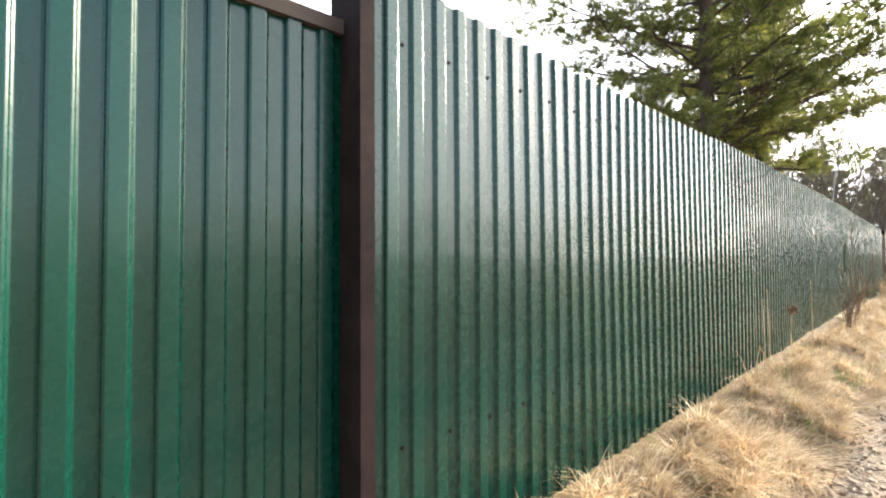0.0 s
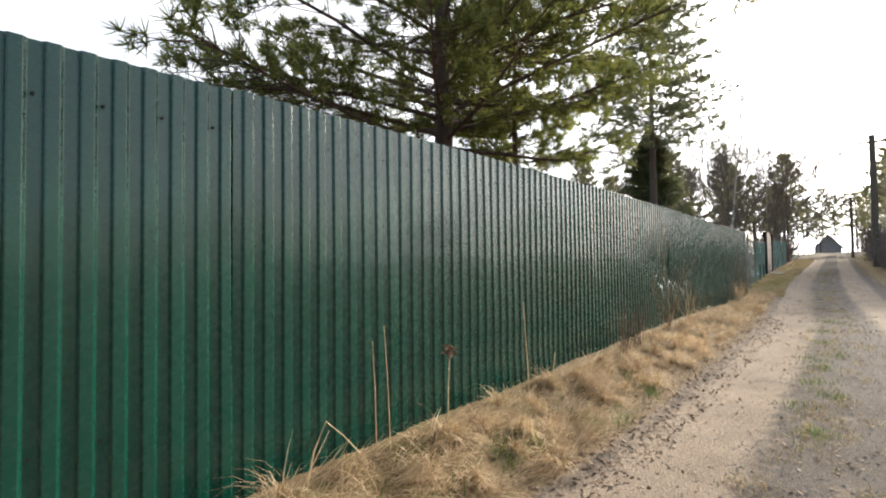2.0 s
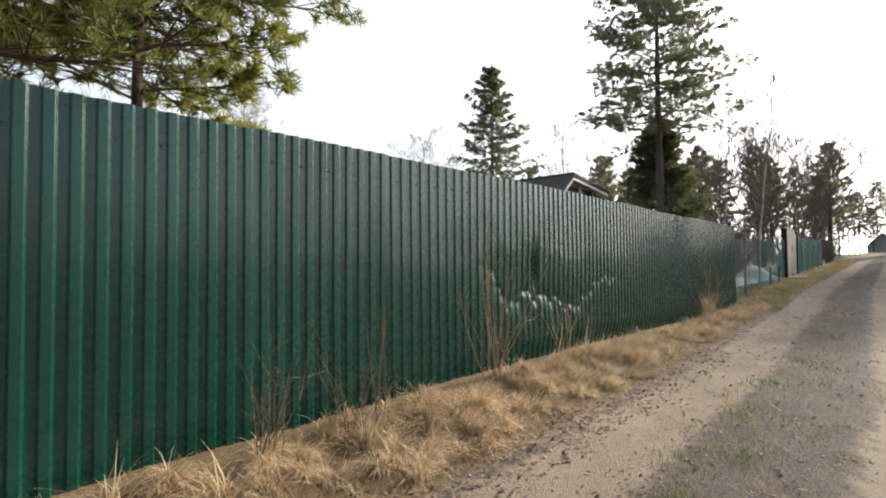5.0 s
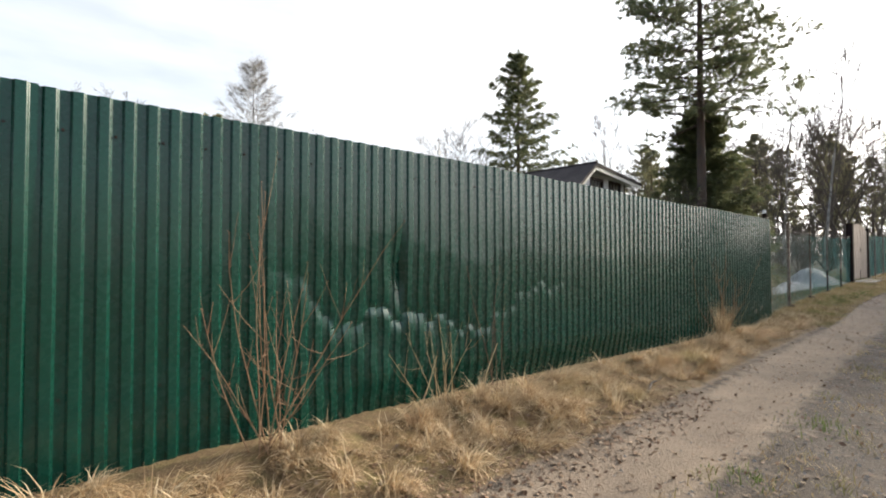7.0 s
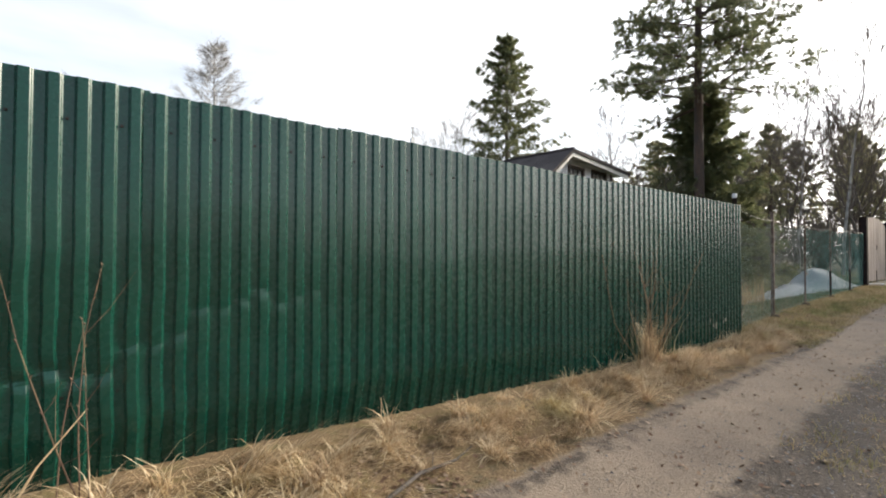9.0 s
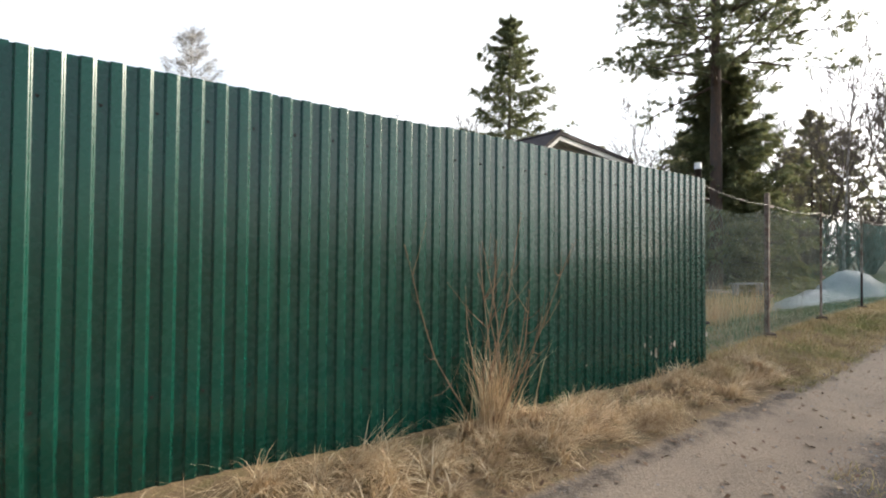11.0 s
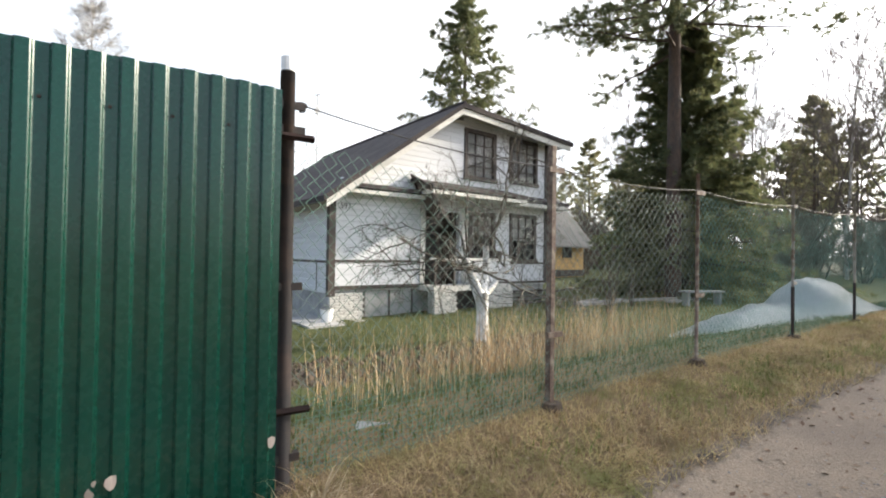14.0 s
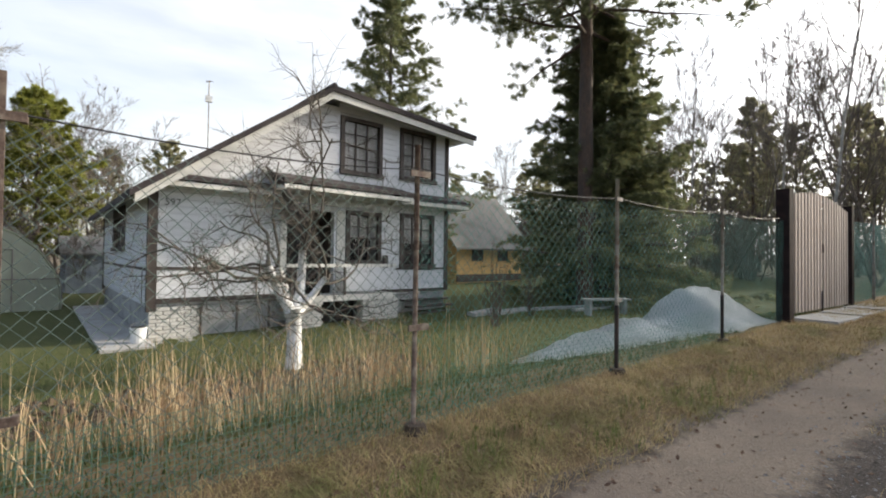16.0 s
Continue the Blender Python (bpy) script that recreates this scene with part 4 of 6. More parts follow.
    piece("porch_floor", g, M_SOFFIT, h, "pale veranda floor edge")
    g = Geo()
    g.box(4.0, 5.5, -0.74, -0.7, 0.95, 1.52)
    piece("parapet", g, M_WALL, h, "white boarded veranda parapet")
    g = Geo()
    g.box(2.5, 5.5, -0.76, -0.68, 1.54, 1.62)
    piece("hand_rail", g, M_SOFFIT, h, "pale hand rail")
    for q in (2.65, 3.3, 4.0):
        g = Geo()
        g.box(q - 0.03, q + 0.03, -0.74, -0.7, 0.86, 1.54)
        piece("baluster", g, M_TRIM, h)
    g = Geo()
    g.tube([(2.65, -0.72, 0.9), (3.3, -0.72, 1.5)], 0.025, 4)
    g.tube([(2.65, -0.72, 1.5), (3.3, -0.72, 0.9)], 0.025, 4)
    piece("railing", g, M_TRIM, h, "dark cross railing")
    # plinth
    pl = Geo()
    pl.box(0.03, W - 0.03, 0.05, 0.2, -0.4, 0.76)
    pl.box(0.03, 0.2, 0.2, D, -0.4, 0.7)
    pl.box(W - 0.2, W - 0.03, 0.2, D, -0.4, 0.76)
    pli = piece("plinth", pl, M_PLINTH, h, "grey rendered plinth")
    for q in (0.95, 1.7, 2.42):
        g = Geo()
        g.box(q - 0.02, q + 0.02, 0.02, 0.05, 0.05, 0.76)
        piece("plinth_batten", g, M_TRIM, h)
    g = Geo()
    g.box(0.95, 2.42, 0.02, 0.05, 0.02, 0.07)
    piece("plinth_batten", g, M_TRIM, h)
    for u0, u1, v, z0, z1 in ((-0.02, 0.92, -0.02, -0.05, 0.72), (2.62, 3.42, -0.72, -0.2, 0.70), (4.5, 5.6, -0.72, -0.2, 0.70)):
        core = Geo()
        core.box(u0 + 0.02, u1 - 0.02, v + 0.03, v + (0.3 if v < -0.5 else 0.06), z0 - 0.2, z1)
        pier = piece("pier", core, M_CONC, h, "white brick pier")
        r, z = 0, z0
        while z < z1 - 0.05:
            u = u0 - (0.125 if r % 2 else 0)
            while u < u1 - 0.02:
                a, b = max(u, u0), min(u + 0.25, u1)
                if b - a > 0.05:
                    put_piece("brick", me_b, pier, ((a + b) / 2, v + 0.03, z + 0.036), (b - a - 0.012, 0.11, 0.064))
                u += 0.255
            r += 1
            z += 0.077
    # dark sheet in place of the shade between the piers
    g = Geo()
    g.box(3.42, 4.5, -0.3, -0.26, -0.2, 0.7)
    piece("crawl_shade", g, M_DARK, h, "dark sheet for the shade under the veranda")
    # steps at the end of the house
    for i in range(4):
        g = Geo()
        g.box(6.2, 7.9, -0.9 + 0.22 * i, -0.66 + 0.22 * i, 0.02 + 0.17 * i, 0.07 + 0.17 * i)
        piece("step", g, M_TRIM, h, "dark wooden step")
    # pent roof between the storeys
    for u0, u1, za, zb, v0 in ((0.25, 2.5, 3.50, 3.40, -0.5), (2.3, 5.9, 3.80, 3.52, -1.05), (5.7, 8.35, 3.72, 3.50, -0.7)):
        g = Geo()
        c = [(u0, 0.0, za), (u1, 0.0, za), (u1, v0, zb), (u0, v0, zb)]
        g.add(c + [(p, q, r - 0.09) for p, q, r in c], [(0, 3, 2, 1), (4, 5, 6, 7), (0, 1, 5, 4), (1, 2, 6, 5), (2, 3, 7, 6), (3, 0, 4, 7)])
        pr = piece("pent_roof", g, M_ROOF, h, "dark brown pent roof over the ground floor")
        g = Geo()
        g.box(u0 - 0.3 if u0 < 1 else u0 + 0.03, u1 - 0.03, v0 + 0.04, -0.03, zb - 0.22, zb - 0.12)
        piece("soffit", g, M_SOFFIT, pr, "pale boarded soffit")
    g = Geo()
    g.add([(2.25, -0.06, 3.92), (2.25, -1.0, 3.5), (2.9, -1.0, 2.6), (2.9, -0.06, 2.9), (2.22, -0.06, 3.9), (2.22, -1.0, 3.48), (2.87, -1.0, 2.58), (2.87, -0.06, 2.88)], [(0, 1, 2, 3), (7, 6, 5, 4), (0, 4, 5, 1), (1, 5, 6, 2), (2, 6, 7, 3), (3, 7, 4, 0)])
    piece("porch_screen", g, M_TRIM, h, "dark slanting porch side screen")
    # roof
    def slab(name, pts, th, mat, label=""):
        g = Geo()
        lo = [(p, q, r - th) for p, q, r in pts]
        g.add(pts + lo, [(0, 1, 2, 3), (7, 6, 5, 4), (0, 4, 5, 1), (1, 5, 6, 2), (2, 6, 7, 3), (3, 7, 4, 0)])
        return piece(name, g, mat, h, label)
    v0, v1 = -0.62, D + 0.5
    n = 15
    for i in range(n):
        a, b = v0 + (v1 - v0) * i / n, v0 + (v1 - v0) * (i + 1) / n - 0.012
        slab("roof_sheet", [(-0.45, a, 3.02), (3.7, a, 6.02), (3.7, b, 6.02), (-0.45, b, 3.02)], 0.14, M_ROOF)
        slab("roof_sheet", [(3.7, a, 6.02), (8.66, a, 5.68), (8.66, b, 5.68), (3.7, b, 6.02)], 0.14, M_ROOF)
    slab("roof_deck", [(-0.36, v0 + 0.05, 2.94), (3.7, v0 + 0.05, 5.91), (3.7, v1 - 0.02, 5.91), (-0.36, v1 - 0.02, 2.94)], 0.03, M_SOFFIT, "pale boarded roof underside")
    slab("roof_deck", [(3.7, v0 + 0.05, 5.91), (8.58, v0 + 0.05, 5.57), (8.58, v1 - 0.02, 5.57), (3.7, v1 - 0.02, 5.91)], 0.03, M_SOFFIT, "pale boarded roof underside")
    for a, b, za, zb in ((-0.36, 3.7, 2.96, 5.91), (3.7, 8.58, 5.91, 5.57)):
        g = Geo()
        c = [(a, v0 + 0.06, za), (b, v0 + 0.06, zb), (b, v0 + 0.06, zb - 0.2), (a, v0 + 0.06, za - 0.2)]
        g.add(c + [(p, q + 0.04, r) for p, q, r in c], [(0, 3, 2, 1), (4, 5, 6, 7), (0, 1, 5, 4), (1, 2, 6, 5), (2, 3, 7, 6), (3, 0, 4, 7)])
        piece("barge_board", g, M_SOFFIT, h, "pale barge board")
    g = Geo()
    g.tube([(3.7, v0, 6.03), (3.7, v1, 6.03)], 0.06, 8)
    piece("ridge_cap", g, M_ROOF, h)
    # house number
    cu = bpy.data.curves.new("digits", "FONT")
    cu.body, cu.size, cu.extrude = "597", 0.2, 0.004
    cu.materials.append(M_LETTER)
    t = new("house_number", cu)
    t.parent = h
    t.location, t.rotation_euler = (0.22, -0.03, 2.82), (radians(90), 0, 0)
    dg = bpy.context.evaluated_depsgraph_get()
    me = bpy.data.meshes.new_from_object(t.evaluated_get(dg))
    bpy.data.objects.remove(t)
    num = new("house_number", me)
    num.parent = h
    num.location, num.rotation_euler = (0.22, -0.03, 2.82), (radians(90), 0, 0)
    return h


build_house()


# ---- trees ----
def grow_tree(name, kind, H, r0, crown0, reach, seed, mats, limbs, twigs, tuft, label, category, group="", lean=0.0, at=None, flat=0.35, droop=0.0, lift=0.0, low=0.9):
    """kind: pine or spruce. tuft: (per twig, needles, length, width, spread)."""
    rng = np.random.default_rng(seed)
    t = thing(name, label, category, group)
    zs = np.linspace(-0.25, H, 14)
    off = np.cumsum(rng.normal(0, 0.012 * H / 10, (14, 2)), 0) * np.linspace(0, 1, 14)[:, None]
    trunk = np.stack([off[:, 0] + lean * zs, off[:, 1], zs], 1)
    g = Geo()
    g.tube(trunk, r0 * np.clip(1.05 - zs / H, 0.06, 1) ** 0.8, 10)
    piece("trunk", g, mats[0], t, smooth=True)
    P, D = [], []
    br = Geo()
    nt, nn, nl, nw, sp = tuft
    for i in range(limbs):
        fr = (i + rng.uniform(0.1, 0.9)) / limbs
        z = crown0 + (H * 0.985 - crown0) * (fr ** low if kind == "pine" else fr)
        base = np.array([np.interp(z, zs, trunk[:, 0]), np.interp(z, zs, trunk[:, 1]), z])
        az = i * 2.4 + rng.uniform(-0.5, 0.5)
        f2 = (z - crown0) / (H - crown0)
        if kind == "pine":
            L = reach * (0.55 + 0.45 * math.sin(math.pi * min(1, 0.25 + 0.8 * f2))) * (1 - f2 ** 3 * 0.75) * rng.uniform(0.6, 1.1)
            rise, curl = rng.uniform(-0.1, 0.35) + (0.5 + lift) * f2 + lift, rng.uniform(-0.1, 0.35)
        else:
            L = reach * (1.02 - f2) ** 0.85 * rng.uniform(0.55, 1.12)
            rise, curl = -0.25 + 0.75 * f2 - droop, rng.uniform(0.15, 0.4)
        k = 7
        s = np.linspace(0, 1, k)
        wob = np.cumsum(rng.normal(0, 0.05, (k, 3)), 0) * s[:, None] * L * 0.35
        hd = np.array([math.cos(az), math.sin(az), 0])
        pts = base + hd * (s * L)[:, None] + np.array([0, 0, 1.0]) * (L * (rise * s + curl * s ** 2 * 0.6))[:, None] + wob
        br.tube(pts, np.linspace(max(0.012, r0 * 0.22 * (1.1 - f2)), 0.006, k), 5, cap=False)
        for j in range(twigs):
            u = rng.uniform(0.12 if kind == "pine" else 0.08, 1.0)
            p0 = np.array([np.interp(u, s, pts[:, c]) for c in range(3)])
            side = rng.choice([-1, 1])
            ta = az + side * rng.uniform(0.4, 1.15)
            tl = L * rng.uniform(0.12, 0.32) * (1.15 - 0.6 * u) + 0.12
            td = np.array([math.cos(ta), math.sin(ta), rng.uniform(-0.15, flat) if kind == "pine" else rng.uniform(-0.55, 0.02)])
            p1 = p0 + td * tl
            br.tube([p0, (p0 + p1) / 2 + rng.normal(0, 0.02, 3), p1], [0.006, 0.005, 0.003], 3, cap=False)
            for q in rng.uniform(0.6 if kind == "pine" else 0.25, 1.05, nt):
                P.append(p0 + (p1 - p0) * q + rng.normal(0, 0.03 * tl + 0.01, 3))
                D.append(td / np.linalg.norm(td) * 0.8 + np.array([0, 0, 0.25 if kind == "pine" else -0.1]))
        P.append(pts[-1])
        D.append(hd * 0.8)
    for q in np.linspace(0, 1, 8):
        P.append(trunk[-1] - np.array([0, 0, q * 0.5]))
        D.append(np.array([0, 0, 1.0]))
    piece("limb_work", br, mats[0], t, kind="stuff")
    lf = Geo()
    tufts(lf, np.array(P), np.array(D), nn, nl, nw, sp, rng)
    piece("crown", lf, mats[1], t, kind="stuff")
    if at is not None:
        t.matrix_basis = at
    return t


def grow_bare(name, H, r0, seed, mat, label, category, group="", at=None, depth=4, spread=0.55, stems=1, start=0.25, thin=0.62, fan=3, rmin=0.004):
    rng = np.random.default_rng(seed)
    t = thing(name, label, category, group)
    tr, tw = Geo(), Geo()

    def limb(p, d, L, r, lev):
        k = 5 if lev < 2 else 3
        pts, q, dd = [p], p.copy(), d.copy()
        for _ in range(k):
            dd = dd + rng.normal(0, 0.10 if lev == 0 else 0.06, 3) + np.array([0, 0, 0.07])
            dd /= np.linalg.norm(dd)
            q = q + dd * L / k
            pts.append(q)
        pts = np.array(pts)
        (tr if lev == 0 else tw).tube(pts, np.maximum(np.linspace(r, r * (0.25 if lev == 0 else 0.45), k + 1), rmin), 8 if lev == 0 else (4 if lev == 1 else 3), cap=False)
        if lev < depth:
            n = fan + (4 if lev == 0 else 0)
            for j in range(n):
                u = rng.uniform(start if lev == 0 else 0.25, 1.0)
                b = np.array([np.interp(u, np.linspace(0, 1, k + 1), pts[:, c]) for c in range(3)])
                nd = dd + rng.normal(0, spread, 3)
                nd[2] = abs(nd[2]) * 0.8 + 0.15
                nd /= np.linalg.norm(nd)
                limb(b, nd, L * rng.uniform(0.35, thin) * (1.15 - 0.5 * u), r * 0.42 * (1.2 - 0.7 * u), lev + 1)
    for s in range(stems):
        d = np.array([rng.normal(0, 0.12 * (stems > 1) * 2), rng.normal(0, 0.12 * (stems > 1) * 2), 1.0])
        limb(np.array([rng.normal(0, 0.1) * (stems > 1), rng.normal(0, 0.1) * (stems > 1), -0.15]), d / np.linalg.norm(d), H, r0, 0)
    piece("trunk", tr, mat, t, smooth=True)
    # thick-twigged far crowns take the bark paled for haze
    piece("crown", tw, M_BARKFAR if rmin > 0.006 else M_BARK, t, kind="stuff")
    if at is not None:
        t.matrix_basis = at
    return t


def gz(x, y):
    return float(ground_z(np.array(x), np.array(y)))


def stand(x, y, turn=0.0, k=1.0):
    return pose(x, y, gz(x, y), 0, 0, turn) @ Matrix.Diagonal((k, k, k, 1))


grow_tree("pine_tree", "pine", 9.2, 0.125, 2.4, 3.0, 21, (M_PINEBARK, M_NEEDLE), 92, 36, (3, 22, 0.115, 0.008, 0.8), "big pine with low spreading limbs behind the metal fence", "tree", at=stand(7.0, 2.1, 200), low=1.35)
grow_tree("pine_tree", "pine", 6.6, 0.05, 2.2, 1.45, 22, (M_PINEBARK, M_NEEDLE_YELLOW), 52, 22, (3, 26, 0.115, 0.008, 0.8), "slender young pine behind the metal fence", "tree", at=stand(8.4, 2.05, 30))
grow_tree("pine_tree", "pine", 22.5, 0.27, 8.6, 4.4, 23, (M_PINEBARK, M_NEEDLE_MID), 125, 34, (4, 15, 0.2, 0.022, 0.75), "tall pine with bare reddish trunk above a dark spruce", "tree", at=stand(36.6, 8.3, 70), lift=-0.22)
grow_tree("spruce_tree", "spruce", 10.6, 0.2, 0.3, 4.3, 24, (M_BARK, M_SPRUCE), 230, 28, (4, 16, 0.2, 0.02, 0.55), "dense dark spruce standing against the tall pine", "tree", at=stand(38.5, 9.0, 10), droop=0.08)
grow_tree("spruce_tree", "spruce", 17.0, 0.22, 1.0, 6.3, 25, (M_BARK, M_SPRUCE), 124, 26, (4, 14, 0.22, 0.022, 0.5), "tall pointed spruce behind the white house", "tree", at=stand(36.1, 20.8, 40), droop=0.05)
grow_tree("birch_tree", "pine", 12.8, 0.11, 3.5, 2.0, 26, (M_BIRCH, M_BIRCH), 56, 18, (3, 3, 0.5, 0.009, 0.45), "bare birch with pale trunk and fine twigs", "tree", at=stand(18.4, 25.2), lift=0.35)
# yellow needles put warm sunlight into this crown's colour
grow_tree("pine_tree", "pine", 9.6, 0.13, 1.6, 2.9, 27, (M_PINEBARK, M_NEEDLE_YELLOW), 60, 22, (3, 12, 0.26, 0.04, 0.7), "bushy yellow-green pine behind the greenhouse, yellowed for warm sunlight", "tree", at=stand(20.9, 28.6))


# ---- woods ----
def copies(src, spots, rng, lo=0.85, hi=1.15):
    for x, y in spots:
        k = rng.uniform(lo, hi)
        copy_thing(src, stand(x, y, rng.uniform(0, 360), k))


def build_woods():
    rng = np.random.default_rng(31)
    pine_label = "grey-green pine with a thin bare trunk in the wood"
    G = "trees of the wood"
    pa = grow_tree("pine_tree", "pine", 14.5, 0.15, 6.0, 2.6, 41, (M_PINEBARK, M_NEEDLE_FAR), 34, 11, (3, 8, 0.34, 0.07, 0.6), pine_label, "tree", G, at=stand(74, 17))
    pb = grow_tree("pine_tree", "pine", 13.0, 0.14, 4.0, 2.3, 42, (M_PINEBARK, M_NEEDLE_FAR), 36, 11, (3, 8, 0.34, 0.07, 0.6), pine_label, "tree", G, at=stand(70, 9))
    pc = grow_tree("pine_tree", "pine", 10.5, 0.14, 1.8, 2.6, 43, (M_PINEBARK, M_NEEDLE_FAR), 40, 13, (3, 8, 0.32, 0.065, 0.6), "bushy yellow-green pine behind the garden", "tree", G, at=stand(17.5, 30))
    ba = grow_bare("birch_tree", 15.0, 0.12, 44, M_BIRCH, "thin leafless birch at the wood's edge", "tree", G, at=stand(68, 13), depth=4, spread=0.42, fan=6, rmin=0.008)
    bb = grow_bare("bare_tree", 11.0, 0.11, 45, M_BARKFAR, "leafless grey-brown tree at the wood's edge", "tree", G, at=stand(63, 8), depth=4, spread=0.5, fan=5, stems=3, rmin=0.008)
    # wood beyond the wooden gate, left of the lane
    copies(pa, [(x + rng.uniform(-3, 3), y + rng.uniform(-3, 3)) for x in (72, 82, 92, 102) for y in (6, 14, 22, 30, 40, 52)], rng)
    copies(pb, [(x + rng.uniform(-3, 3), y + rng.uniform(-3, 3)) for x in (66, 78, 90) for y in (11, 19, 28, 37, 48)], rng)
    copies(ba, [(58, 10), (61, 17), (66, 22), (72, 26), (64, 30), (57, 24), (76, 11), (60, 37), (50, 44), (44, 40), (54, 6.5)], rng, 0.75, 1.1)
    copies(bb, [(56, 5.2), (60, 4.6), (65, 5.0), (70, 4.4), (76, 5.2), (83, 4.5), (58, 13), (70, 30), (46, 36), (62, 22)], rng, 0.6, 1.0)
    # right of the lane
    copies(pb, [(44, -7.5), (52, -7.0), (60, -7.5), (69, -6.8), (78, -7.5), (88, -6.5)], rng, 0.9, 1.15)
    copies(pa, [(50, -10), (63, -10.5), (73, -11), (84, -11), (97, -8)], rng, 0.9, 1.1)
    copies(pa, [(112, -4), (118, 3), (115, -9), (126, -1), (109, 7), (122, 6)], rng, 0.6, 0.85)
    copies(pb, [(110, 1), (116, -1), (121, -5), (130, 2)], rng, 0.5, 0.7)
    copies(pa, [(46.5, -6.2), (51.5, -6.0), (56, -6.4), (60, -7.5)], rng, 0.72, 0.9)
    copies(pa, [(128, -9), (130, -3), (127, 5), (133, 1), (124, 9), (136, -6), (134, 8), (122, 12), (120, -12)], rng, 0.8, 1.05)
    copies(pb, [(124, -6), (125, 4), (129, 9), (118, 9), (116, -8), (131, -12)], rng, 0.8, 1.0)
    # behind the garden
    copies(pc, [(14.5, 34), (19.8, 33), (23.5, 42), (27.5, 43.5), (11, 29), (6, 36), (31, 47), (2, 31), (-6, 36)], rng, 0.85, 1.1)
    copies(bb, [(21.5, 31), (23.0, 35), (26, 37), (18.5, 37), (12, 38)], rng, 0.55, 0.85)
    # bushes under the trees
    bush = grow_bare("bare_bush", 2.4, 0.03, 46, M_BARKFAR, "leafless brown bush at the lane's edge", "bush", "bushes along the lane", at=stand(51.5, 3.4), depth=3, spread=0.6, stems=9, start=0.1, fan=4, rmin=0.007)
    copies(bush, [(53, 3.0), (55, 4.2), (58, 3.2), (61, 3.4), (65, 3.0), (70, 3.1), (38, -3.6), (41, -3.9), (43, -3.6), (46, -3.5), (49, -3.6), (53, -3.7), (57, -3.6), (62, -3.8), (67, -3.6), (35, -4.8), (33, -5.2)], rng, 0.7, 1.25)
    copies(bush, [(34, -3.2), (36.5, -3.3), (39, -3.2), (31, -3.6), (44.5, -3.2), (47.5, -3.3)], rng, 0.45, 0.8)
    copies(bush, [(20, 24), (23, 25), (26, 24), (29, 26), (33, 27), (17, 23), (41, 24), (45, 27), (48, 22), (50, 16), (52, 11), (54, 8)], rng, 0.8, 1.4)
    copies(bush, [(rng.uniform(55, 80), rng.uniform(7, 48)) for _ in range(46)], rng, 1.2, 2.3)
    copies(bush, [(rng.uniform(4, 34), rng.uniform(28, 40)) for _ in range(22)], rng, 1.0, 1.8)
    # the far ring of forest
    n = 420
    az = rng.uniform(0, 2 * np.pi, n)
    rad = rng.uniform(105, 190, n)
    cx, cy = 25 + rad * np.cos(az), 8 + rad * np.sin(az)
    keep = ~((np.abs(cy) < 7) & (cx > 0)) & ~((np.abs(cy) < 6) & (cx < 0))
    cx, cy, rad = cx[keep], cy[keep], rad[keep]
    H = rng.uniform(11, 18, len(cx))
    lf, tk = Geo(), Geo()
    P, D = [], []
    for x, y, h in zip(cx, cy, H):
        z = gz(x, y)
        tk.tube([(x, y, z - 0.5), (x, y, z + h)], [0.18, 0.05], 4, cap=False)
        c0 = rng.uniform(0.01, 0.35)
        for q in range(34):
            f = rng.uniform(c0, 1.0)
            r = 3.0 * (1.05 - f) ** 0.6 * rng.uniform(0.2, 1.0)
            a = rng.uniform(0, 6.28)
            P.append((x + r * math.cos(a), y + r * math.sin(a), z + h * f))
            D.append((0.6 * math.cos(a), 0.6 * math.sin(a), 0.2))
    tufts(lf, np.array(P), np.array(D), 7, 1.0, 0.28, 0.6, rng)
    e = thing("far_woods", "distant ring of mixed pine forest", "forest", kind="stuff")
    piece("trunk_line", tk, M_BARK, e, kind="stuff")
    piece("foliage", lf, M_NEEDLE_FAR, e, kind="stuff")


build_woods()


# ---- far things along the lane ----
def simple_house(name, label, at, W, D, hw, hr, wall, roof, over=0.3, ridge="x"):
    h = thing(name, label, "house", at=at)
    g = Geo()
    g.box(-W / 2, W / 2, -D / 2, D / 2, -0.6, hw)
    a, b = (W / 2, D / 2)
    if ridge == "x":
        g.add([(-a, -b, hw), (-a, b, hw), (-a, 0, hw + hr - 0.1)], [(0, 2, 1)])
        g.add([(a, -b, hw), (a, b, hw), (a, 0, hw + hr - 0.1)], [(0, 1, 2)])
    else:
        g.add([(-a, -b, hw), (a, -b, hw), (0, -b, hw + hr - 0.1)], [(0, 1, 2)])
        g.add([(-a, b, hw), (a, b, hw), (0, b, hw + hr - 0.1)], [(0, 2, 1)])
    piece("wall", g, wall, h)
    for s in (-1, 1):
        if ridge == "x":
            e = b + over
            zl = hw - hr * over / b
            c = [(-a - over, s * e, zl), (a + over, s * e, zl), (a + over, 0, hw + hr), (-a - over, 0, hw + hr)]
        else:
            e = a + over
            zl = hw - hr * over / a
            c = [(s * e, -b - over, zl), (s * e, b + over, zl), (0, b + over, hw + hr), (0, -b - over, hw + hr)]
        g = Geo()
        g.add(c + [(p, q, r - 0.1) for p, q, r in c], [(0, 1, 2, 3), (7, 6, 5, 4), (0, 4, 5, 1), (1, 5, 6, 2), (2, 6, 7, 3), (3, 7, 4, 0)])
        piece("roof", g, roof, h)
    return h


